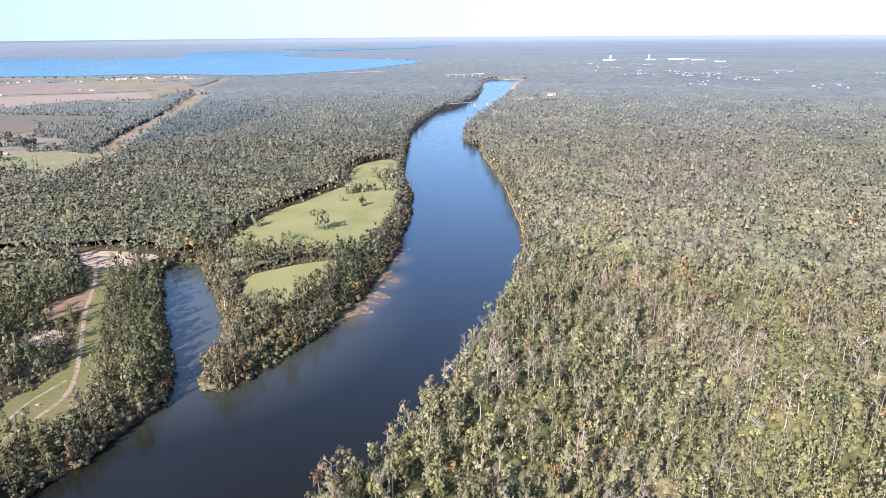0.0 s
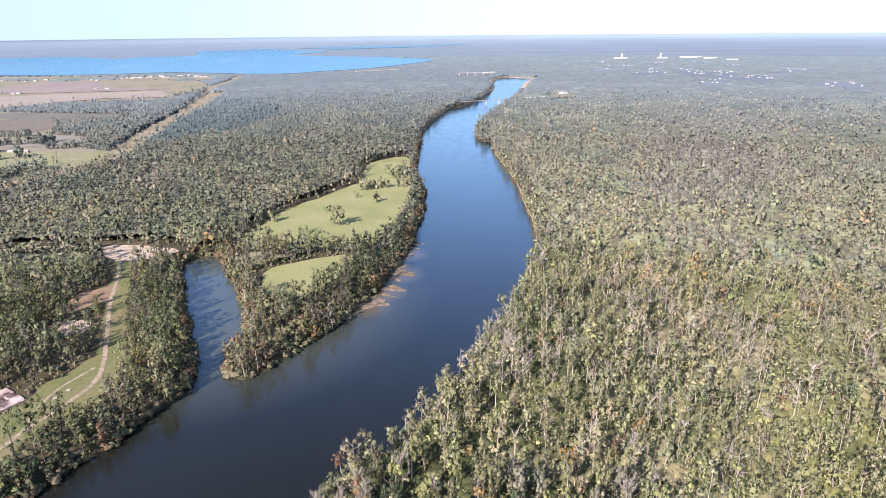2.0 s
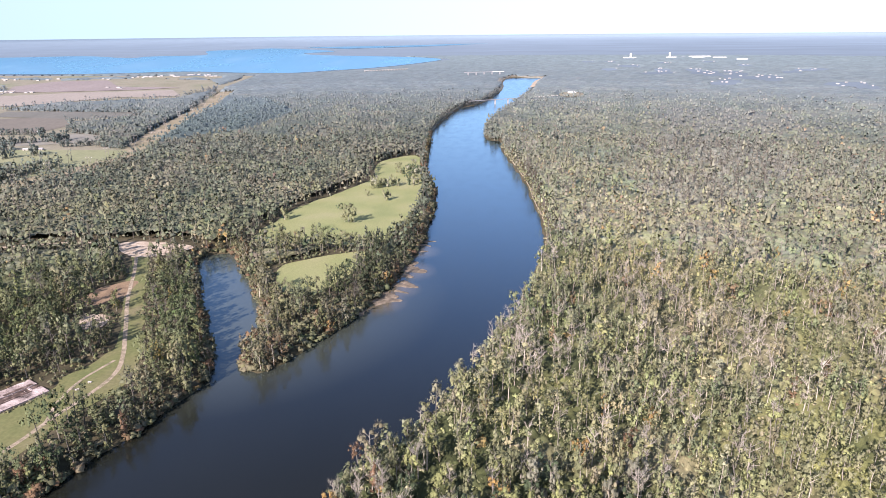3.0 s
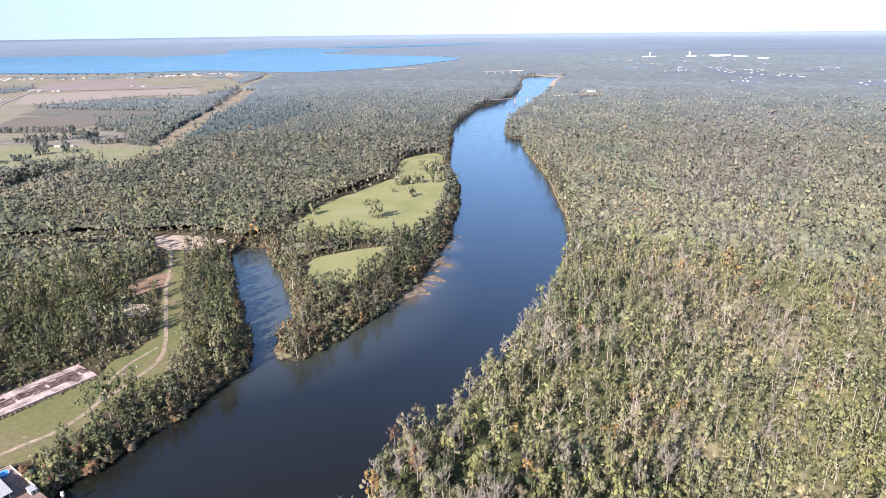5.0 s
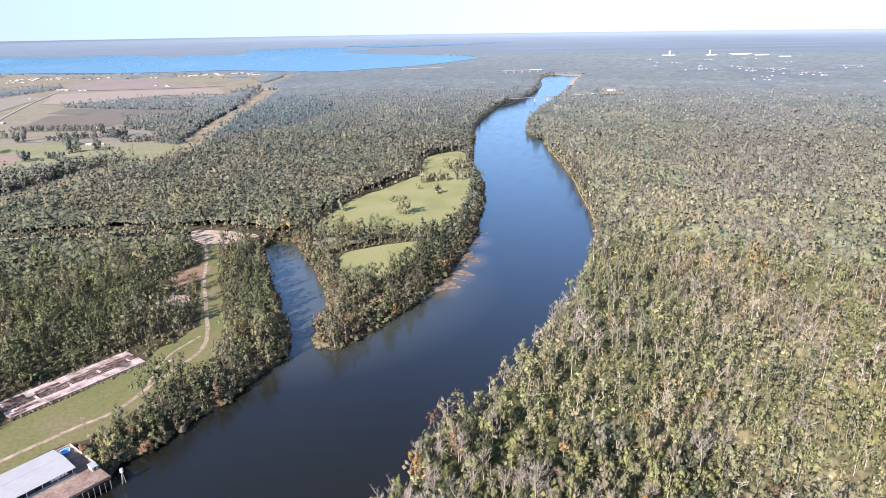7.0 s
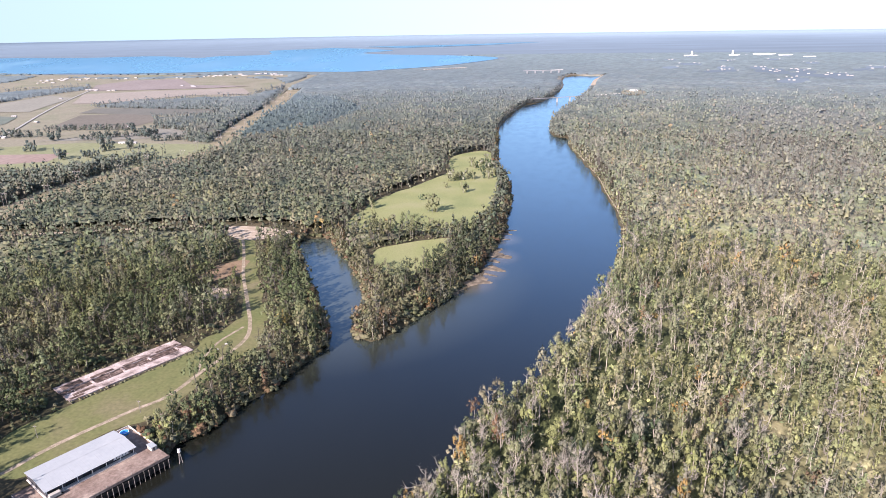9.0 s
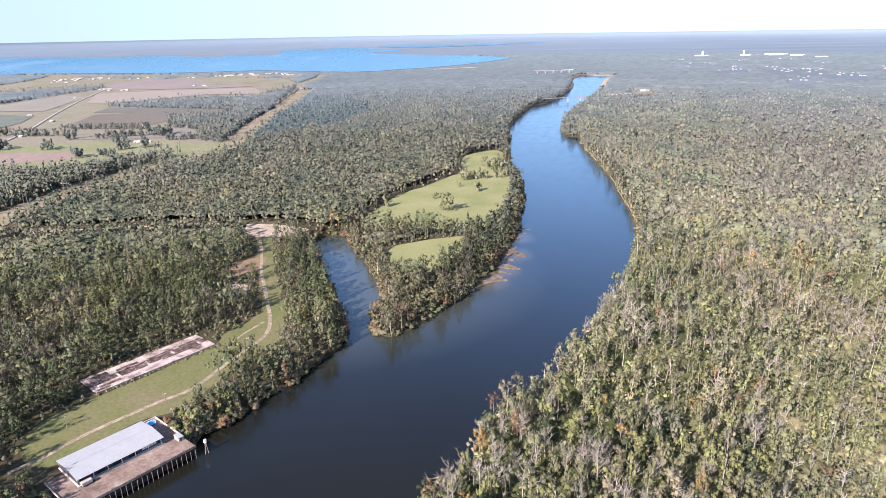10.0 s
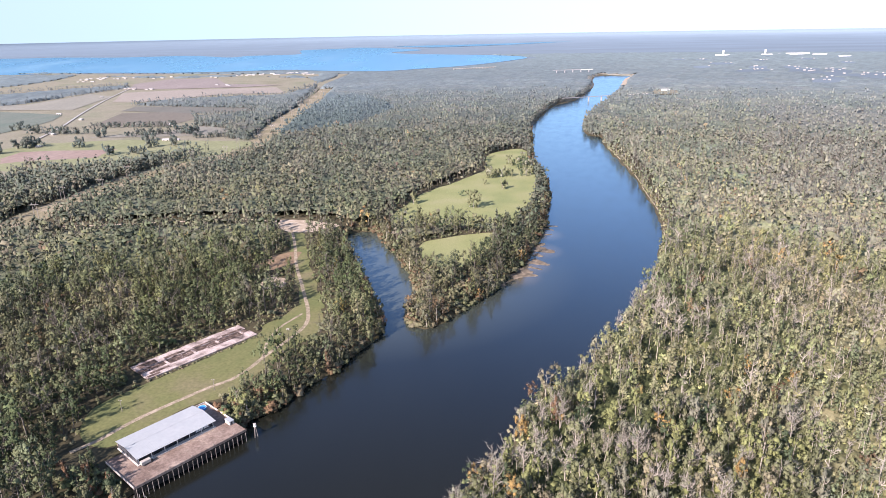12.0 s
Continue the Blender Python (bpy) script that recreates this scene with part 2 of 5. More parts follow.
SAND = mottled("sandy_dirt", [(0.24, 0.19, 0.14), (0.33, 0.275, 0.21), (0.42, 0.36, 0.29)], 5, fine=8, bump=0.03)

# ---------------------------------------------------------------- the plan
LEFT_SOUTH = [(-470, -420), (-360, -130), (-300, 20), (-268, 115), (-250, 152), (-228, 192), (-227, 218), (-219, 229), (-215, 248), (-210, 264), (-203, 277), (-200, 304), (-191, 328), (-194, 348)]
INLET = [(-204, 369), (-230, 411), (-282, 501), (-306, 552), (-307, 569), (-285, 578), (-269, 562), (-252, 530), (-212, 470), (-197, 435), (-182, 410), (-184, 382), (-175, 354), (-164, 351)]
LEFT_NORTH = [(-151, 365), (-140, 396), (-126, 427), (-121, 458), (-116, 477), (-111, 499), (-107, 533), (-105, 581), (-103, 638), (-111, 781), (-123, 862), (-149, 958), (-170, 1104), (-198, 1337), (-205, 1461), (-202, 1621), (-190, 1829), (-133, 2020), (-98, 2483), (-113, 2891), (-85, 3100)]
RIGHT = [(60, 3040), (25, 2761), (4, 2366), (-25, 2082), (-86, 1576), (-90, 1392), (-73, 1289), (-49, 1270), (-40, 1164), (1, 921), (12, 812), (22, 726), (25, 654), (18, 574), (10, 510), (0, 470), (-8, 436), (-20, 394), (-30, 363), (-36, 335), (-52, 304), (-58, 289), (-76, 263), (-80, 238), (-79, 217), (-84, 203), (-97, 186), (-103, 162), (-125, 60), (-160, -100), (-260, -430)]
bank_l = ragged(spline(LEFT_SOUTH + INLET + LEFT_NORTH, 5), 0.8, 1)
bank_r = ragged(spline(RIGHT, 6), 1.0, 2)
RIVER = np.concatenate([bank_l, bank_r])

LOWER_FIELD = ragged(spline([(-214, 524), (-203, 544), (-176, 566), (-148, 576), (-144, 540), (-155, 484), (-172, 464), (-190, 472), (-206, 496)], 5, True), 0.8, 3)
UPPER_FIELD = ragged(spline([(-272, 606), (-275, 656), (-271, 727), (-245, 796), (-222, 867), (-218, 919), (-235, 986), (-223, 1047), (-185, 1081), (-160, 986), (-150, 910), (-138, 863), (-129, 756), (-131, 640), (-150, 594), (-198, 598), (-245, 584)], 6, True), 1.2, 4)
LAWN_EDGE = ragged(spline([(-268, 364), (-270, 339), (-277, 321), (-274, 303), (-307, 231), (-318, 202), (-310, 180), (-292, 168), (-278, 176), (-266, 212), (-252, 226), (-246, 250), (-243, 282), (-234, 311), (-238, 338), (-251, 362)], 4, True), 0.5, 5)
SANDY = ragged(spline([(-403, 578), (-379, 586), (-351, 584), (-322, 574), (-335, 550), (-362, 540), (-385, 552)], 4, True), 0.8, 7)
PATCH = ragged(spline([(-323, 408), (-306, 411), (-298, 393), (-314, 387)], 4, True), 0.5, 8)
CLEAR = ragged(spline([(-345, 466), (-322, 476), (-318, 436), (-345, 428)], 4, True), 1.5, 9)
SLAB = np.array([(-293, 318), (-273, 305), (-309, 234), (-331, 244)], float)
YARD = np.array([(-262, 224), (-214, 203), (-244, 138), (-286, 140), (-300, 172)], float)
ROAD = spline([(-300, 161), (-293, 174), (-287, 193), (-278, 212), (-266, 234), (-256, 250), (-252, 280), (-248, 304), (-247, 328), (-256, 352), (-283, 398), (-311, 445), (-344, 508), (-373, 558)], 4)
way = ROAD[(ROAD[:, 1] > 350)]
across = np.gradient(way, axis=0)
across = np.c_[across[:, 1], -across[:, 0]] / np.hypot(*across.T)[:, None]
VERGE = ragged(np.concatenate([way + across * 12, (way - across * 4.5)[::-1]]), 0.8, 6)
ROAD_FORK = spline([(-253, 276), (-261, 298), (-263, 321), (-258, 346)], 4)
SAND_ROAD = spline([(-395, 573), (-447, 576), (-500, 558), (-560, 536), (-612, 518), (-661, 504), (-760, 476)], 6)
POWER = spline([(-640, 323), (-690, 493), (-712, 593), (-725, 713), (-712, 843), (-694, 953), (-708, 1093), (-760, 1243), (-825, 1453), (-905, 1743), (-985, 1983), (-1080, 2273)], 20)

# the country farther off
LAKE = [(-4144, 3222), (-3658, 3256), (-3327, 3346), (-2862, 3275), (-2471, 3259), (-2162, 3342), (-1879, 3478), (-1478, 3356), (-1212, 3342), (-1077, 3530), (-931, 3734), (-770, 4152), (-651, 4934), (-1038, 5426), (-1735, 5830), (-2182, 6365), (-2125, 7192), (-3286, 8494), (-3435, 8072), (-3726, 7528), (-3098, 6162), (-3445, 5833), (-3467, 5468), (-4250, 6006), (-4913, 5743), (-5749, 5902), (-6316, 5741), (-7699, 6124)]
CHAN = [(-3025, 8911), (-2551, 9267), (-1868, 9543), (-1074, 10504), (-651, 10630), (-1376, 8985), (-2230, 8070)]
DAMSAND = [(-837, 3334), (-766, 3743), (-625, 3787), (-590, 3365), (-707, 3280)]
RED = [(-1044, 814), (-1077, 845), (-1099, 915), (-1035, 942), (-938, 968), (-920, 917), (-915, 890), (-1004, 846)]
TANA = [(-1108, 1081), (-983, 1192), (-973, 1273), (-861, 1295), (-808, 1180), (-935, 1125)]
BROWNB = [(-1237, 1252), (-1346, 1485), (-1161, 1553), (-1048, 1396), (-1042, 1274)]
OLIVEB2 = [(-1386, 1533), (-1426, 1644), (-1233, 1659), (-1061, 1702), (-1003, 1567), (-1129, 1505)]
GREENC = [(-1821, 1282), (-1749, 1474), (-1495, 1433), (-1420, 1325), (-1383, 1226), (-1362, 1112), (-1469, 1004)]
TAND = [(-2201, 1582), (-1831, 1643), (-1911, 2013), (-1749, 1937), (-1560, 1546), (-1790, 1512)]
TANE = [(-1602, 1759), (-1804, 2062), (-1615, 2211), (-1310, 2320), (-1157, 2091), (-1362, 2039), (-1501, 1766)]
PINKF = [(-1903, 2201), (-2080, 2476), (-2100, 2744), (-1899, 2815), (-1633, 2481), (-1340, 2427), (-1481, 2316), (-1731, 2232)]
WOODSA = [(-797, 442), (-919, 569), (-845, 629), (-935, 744), (-936, 788), (-831, 769), (-773, 762), (-792, 810), (-732, 829), (-690, 791), (-722, 858), (-729, 918), (-700, 933), (-700, 960), (-702, 927), (-697, 795), (-704, 679), (-722, 598), (-715, 508)]
WOODSB = [(-1458, 1672), (-1413, 1789), (-1250, 1926), (-1117, 1991), (-1155, 2350), (-1080, 2159), (-794, 1360), (-735, 1100), (-798, 1120), (-852, 1242), (-972, 1282), (-1084, 1437), (-968, 1508), (-1014, 1634), (-1223, 1645)]
WOODSC = [(-2031, 1448), (-1892, 1607), (-1877, 1689), (-1935, 2012), (-1956, 2278), (-2066, 2387), (-2166, 2272), (-2250, 2043), (-2402, 1741)]
WOODSD = [(-2785, 2044), (-2591, 2261), (-2622, 2470), (-2727, 2750), (-2931, 3090), (-3447, 3061), (-3913, 2935)]
WOODSE = [(-2889, 3043), (-2240, 2939), (-1878, 3097), (-1571, 3129), (-1380, 3121), (-1295, 2916), (-1216, 2486), (-1405, 2807), (-1813, 2929), (-2126, 2781), (-2451, 2863)]
FARMROAD = [(-1204, 1061), (-1301, 1226), (-1479, 1498), (-1661, 1790), (-1771, 1977), (-1930, 2252)]
CLUMPS = [(-1137, 952), (-1131, 966), (-1121, 974), (-905, 914), (-860, 932), (-1031, 980), (-933, 1165), (-916, 1167), (-913, 1184), (-943, 1073), (-888, 1000), (-854, 1030), (-1082, 1099), (-1128, 893), (-1280, 1122), (-1212, 1131), (-1368, 1163)]
HOUSES = [(-902, 1319), (-907, 1077), (-887, 1080), (-1218, 1113), (-1042, 1284), (-804, 786), (-1350, 1343), (-1514, 1444), (-1762, 1896), (-771, 645), (-1113, 968)]
VIL1 = [(-2607, 2749), (-2523, 2711), (-2549, 2786), (-2590, 2865), (-2481, 2785), (-2437, 2785), (-2501, 2904), (-2461, 2604)]
VIL2 = [(-1861, 3011), (-1836, 3053), (-1811, 3095), (-1786, 3138), (-1712, 3091), (-1709, 3179), (-1682, 3224), (-1609, 3175), (-1525, 3084), (-1997, 2893), (-2215, 2859), (-1827, 2204), (-1910, 2227), (-1598, 2423)]
TOWN = [(383, 4516), (517, 4491), (542, 3994), (586, 3989), (824, 4360), (585, 3359), (654, 3399), (841, 3621), (1128, 4456), (800, 3344), (869, 3427), (849, 3256), (891, 3099), (972, 3289), (958, 3024), (1032, 3092), (1007, 2955), (747, 2716), (803, 2833), (687, 3637), (419, 3663), (1215, 4025)]
TOWN0 = [(1240, 3398), (1360, 3582), (1154, 2692), (1215, 2691), (1185, 2534), (1043, 3043), (980, 3410), (1460, 3627), (1717, 3376)]

# ---------------------------------------------------------------- ground, river
ang = np.radians(np.concatenate([np.arange(-180, -62, 4.0), np.arange(-64, 46, 0.7), np.arange(46, 180, 4.0)]))
rad = np.concatenate([[0.01], 30 * 1.024 ** np.arange(0, 184), np.geomspace(2450, 27000, 36)])
rad = np.unique(rad[(rad < 2380) | (rad >= 2450)])
A, R = np.meshgrid(ang, rad)
G = np.c_[(HUB[0] + R * np.sin(A)).ravel(), (HUB[1] + R * np.cos(A)).ravel()]
near = distance(G, RIVER[::2], True)
sd = np.where(inside(G, RIVER), -near, near)
gz = np.interp(sd, [-12, -1, 0, 4, 12], [-3, -0.6, 0.0, 2.6, LAND]) + np.where(sd > 12, 0.12 * waves(G, 25, 3), 0)
gz = np.where(sd > 12, np.minimum(gz, LAND + 0.1), gz)
nr, na = R.shape
i0 = (np.arange(nr - 1)[:, None] * na + np.arange(na)[None, :]).ravel()
i1 = (np.arange(nr - 1)[:, None] * na + (np.arange(na)[None, :] + 1) % na).ravel()
ground = link("ground", far_map(np.c_[G, gz]), np.c_[i0, i1, i1 + na, i0 + na], [EARTH], smooth=True)
tagged(ground, "brown and olive leaf-strewn ground of a river plain", "ground", kind="structure")


def sheet(name, outline, z, mat, label, category, step=0.0, kind="structure"):
    """A flat piece of the ground with a ragged outline."""
    bm = bmesh.new()
    bm.faces.new([bm.verts.new((x, y, z)) for x, y in outline])
    bmesh.ops.triangulate(bm, faces=bm.faces[:])
    if step:
        for _ in range(7):
            long = [ed for ed in bm.edges if ed.calc_length() > step]
            if not long:
                break
            bmesh.ops.subdivide_edges(bm, edges=long, cuts=1)
            bmesh.ops.triangulate(bm, faces=[f for f in bm.faces if len(f.verts) > 3])
    W = far_map([v.co[:] for v in bm.verts])
    for v, w in zip(bm.verts, W):
        v.co = w
    for f in bm.faces:
        if f.normal.z < 0:
            f.normal_flip()
    ob = part(name, bm, mat)
    if ob.data.polygons[0].normal.z < 0:
        ob.data.flip_normals()
    return tagged(ob, label, category, kind=kind)


def ribbon(name, line, width, z, mat, label, category, seed=0):
    g = np.random.default_rng(seed)
    line = np.asarray(line)
    d = np.gradient(line, axis=0)
    d /= np.hypot(d[:, 0], d[:, 1])[:, None] + 1e-9
    n = np.c_[-d[:, 1], d[:, 0]]
    a1 = line + n * (width / 2 * (1 + g.normal(0, 0.06, (len(line), 1))))
    b1 = line - n * (width / 2 * (1 + g.normal(0, 0.06, (len(line), 1))))
    k = len(line)
    V = far_map(np.c_[np.concatenate([a1, b1]), np.full(2 * k, z)])
    i = np.arange(k - 1)
    ob = link(name, V, np.c_[i + k, i + k + 1, i + 1, i], [mat])
    return tagged(ob, label, category, kind="structure")


wide = np.array([(-480, -430), (-420, -100), (-330, 60), (-330, 640), (-260, 1000), (-290, 2000), (-250, 3150), (150, 3150), (60, 2000), (60, 500), (40, 200), (-20, -100), (-180, -430)], float)
sheet("river", wide, 0.0, WATER, "calm dark blue-brown river water", "river", 120)
for nm, edge, mt, lb in (("lower_field", LOWER_FIELD, GRASS, "small bright green mown meadow"), ("upper_field", UPPER_FIELD, GRASS, "long bright green mown meadow beside the river")):
    sheet(nm, edge, LAND + 0.16, mt, lb, "field")
sheet("lawn", LAWN_EDGE, LAND + 0.16, LAWN, "worn green lawn beside the dock road", "lawn")
sheet("verge", VERGE, LAND + 0.14, LAWN, "grassy verge with tree shadows along the track", "lawn")
sheet("sand_patch", SANDY, LAND + 0.2, SAND, "bare sandy turning place where the tracks meet", "ground")
sheet("sand_patch", PATCH, LAND + 0.2, SAND, "small bare sandy clearing in the woods", "ground")
sheet("clearing", CLEAR, LAND + 0.16, mottled("dry_weeds", [(0.16, 0.11, 0.07), (0.22, 0.16, 0.1)], 6, bump=0.2), "brown weedy clearing in the woods", "ground")
ribbon("dirt_road", ROAD, 2.9, LAND + 0.24, TRACK, "pale sandy dirt road along the river lawn", "road", 1)
ribbon("dirt_road", ROAD_FORK, 2.0, LAND + 0.28, TRACK, "faint sandy side track on the lawn", "road", 2)
ribbon("dirt_road", SAND_ROAD, 5.0, LAND + 0.24, SAND, "pale sandy forest road", "road", 3)
POWER_MAT = mottled("scrub_grass", [(0.15, 0.135, 0.08), (0.2, 0.175, 0.11), (0.26, 0.22, 0.16)], 30, fine=10, bump=0.2)
ribbon("power_line_strip", POWER + (5, -10), 46, LAND + 0.85, POWER_MAT, "tawny mown strip under the power line", "ground", 4)

# ---------------------------------------------------------------- trees
def tube(points, radii, sides):
    points = np.asarray(points, float)
    V, F, N = [], [], []
    t = np.arange(sides) * 2 * np.pi / sides
    for p, r in zip(points, radii):
        V.append(np.c_[p[0] + r * np.cos(t), p[1] + r * np.sin(t), np.full(sides, p[2])])
        N.append(np.c_[np.cos(t), np.sin(t), np.full(sides, 0.15)])
    for k in range(len(points) - 1):
        for s in range(sides):
            a1, b1 = k * sides + s, k * sides + (s + 1) % sides
            F += [(a1, b1, b1 + sides), (a1, b1 + sides, a1 + sides)]
    return np.concatenate(V), np.array(F), np.concatenate(N)


def join(pieces):
    V, F, N, n = [], [], [], 0
    for v, f, nn in pieces:
        V.append(v)
        F.append(f + n)
        N.append(nn)
        n += len(v)
    return np.concatenate(V), np.concatenate(F), np.concatenate(N)


def facing(V, F, N):
    """Turns each face so that its front looks the way of its normals."""
    e1, e2 = V[F[:, 1]] - V[F[:, 0]], V[F[:, 2]] - V[F[:, 0]]
    wrong = (np.cross(e1, e2) * N[F[:, 0]]).sum(1) < 0
    F[wrong] = F[wrong][:, ::-1]
    return V, F, N


def cards(g, blobs, n, size, quad=True, up=0.25):
    """Leaf sprays: small pointed faces lying loosely on the blobs (x, y, z, rx, rz), each with its own tilt."""
    blobs = np.asarray(blobs, float)
    w = blobs[:, 3] ** 2 * blobs[:, 4]
    pick = g.choice(len(blobs), n, p=w / w.sum())
    d = g.normal(0, 1, (n, 3)) + (0, 0, up)
    d /= np.linalg.norm(d, axis=1)[:, None]
    reach = g.uniform(0.55, 1.35, n)
    b = blobs[pick]
    c = b[:, :3] + d * reach[:, None] * np.c_[b[:, 3], b[:, 3], b[:, 4]]
    nn = d + g.normal(0, 0.75, (n, 3)) + (0, 0, up)
    nn /= np.linalg.norm(nn, axis=1)[:, None]
    way = np.cross(np.cross(nn, g.normal(0, 0.6, (n, 3)) + (0, 0, 1)), nn)
    way /= np.linalg.norm(way, axis=1)[:, None]
    t = np.cross(way, nn)
    mid = np.average(blobs[:, :3], axis=0, weights=w)
    whole = (c - mid) / (np.linalg.norm(c - mid, axis=1)[:, None] + 1e-6)
    soft = nn * 0.35 + d * 0.25 + whole * 0.65 + (0, 0, 0.45)
    soft /= np.linalg.norm(soft, axis=1)[:, None]
    s = size * g.uniform(0.55, 1.3, (n, 1))
    if quad:
        V = np.stack([c - way * s * 0.9, c - t * s * 0.4 - nn * s * 0.12, c + way * s, c + t * s * 0.4 - nn * s * 0.12], 1).reshape(-1, 3)
        k = np.arange(n)[:, None] * 4
        return facing(V, np.concatenate([k + [0, 1, 2], k + [0, 2, 3]]), np.repeat(soft, 4, 0))
    V = np.stack([c - t * s * 0.46 - way * s * 0.6, c + t * s * 0.46 - way * s * 0.5, c + way * s * 1.1], 1).reshape(-1, 3)
    return facing(V, np.arange(n)[:, None] * 3 + [0, 1, 2], np.repeat(soft, 3, 0))


GOLD_CUT = (1 + 5**0.5) / 2
ICO_V = np.array([(-1, GOLD_CUT, 0), (1, GOLD_CUT, 0), (-1, -GOLD_CUT, 0), (1, -GOLD_CUT, 0), (0, -1, GOLD_CUT), (0, 1, GOLD_CUT), (0, -1, -GOLD_CUT), (0, 1, -GOLD_CUT), (GOLD_CUT, 0, -1), (GOLD_CUT, 0, 1), (-GOLD_CUT, 0, -1), (-GOLD_CUT, 0, 1)]) / (1 + GOLD_CUT**2) ** 0.5
ICO_F = np.array([(i, j, k) for i, j, k in itertools.combinations(range(12), 3) if all(np.linalg.norm(ICO_V[p] - ICO_V[q]) < 1.1 for p, q in ((i, j), (j, k), (i, k)))])
OCT_V = np.array([(1, 0, 0), (0, 1, 0), (-1, 0, 0), (0, -1, 0), (0, 0, 1), (0, 0, -1)], float)
OCT_F = np.array([(0, 1, 4), (1, 2, 4), (2, 3, 4), (3, 0, 4), (1, 0, 5), (2, 1, 5), (3, 2, 5), (0, 3, 5)])


def clumps(g, blobs, fill=1.0, level=1, even=False):
    """The leaf mass of a crown: one uneven knobbly lump for each blob, flatter below."""
    bv, bf = ((OCT_V, OCT_F), (ICO_V, ICO_F))[level]
    mid = np.average([q[:3] for q in blobs], axis=0)
    V, F, N = [], [], []
    for x, y, z, rx, rz in blobs:
        turn = np.array(Euler(g.uniform(0, 6.28, 3)).to_matrix())
        q = bv @ turn.T
        r = g.uniform(0.55, 1.35, (len(bv), 1))
        p = q * r * fill * (rx, rx, rz)
        p[:, 2] = np.where(p[:, 2] < 0, p[:, 2] * 0.7, p[:, 2])
        p = p + (x, y, z)
        w = p - mid
        n1 = q / (1, 1, max(0.5, rz / rx)) + (1.5 if even else 0.9) * w / (np.linalg.norm(w, axis=1)[:, None] + 1e-6) + g.normal(0, 0.1 if even else 0.18, q.shape) + (0, 0, 1.7 if even else 0.5)
        F.append(bf + len(bv) * len(V))
        V.append(p)
        N.append(n1 / np.linalg.norm(n1, axis=1)[:, None])
    return facing(np.concatenate(V), np.concatenate(F), np.concatenate(N))


def slivers(g, roots, ways, lengths, width):
    """Twigs: thin pointed faces."""
    n = len(roots)
    side = np.cross(ways, g.normal(0, 1, (n, 3)))
    side /= np.linalg.norm(side, axis=1)[:, None]
    V = np.stack([roots - side * width / 2, roots + side * width / 2, roots + ways * lengths[:, None]], 1).reshape(-1, 3)
    nn = np.cross(side, ways)
    nn *= np.sign(nn[:, 2:] + 1e-9)
    return facing(V, np.arange(n)[:, None] * 3 + [0, 1, 2], np.repeat(nn, 3, 0))


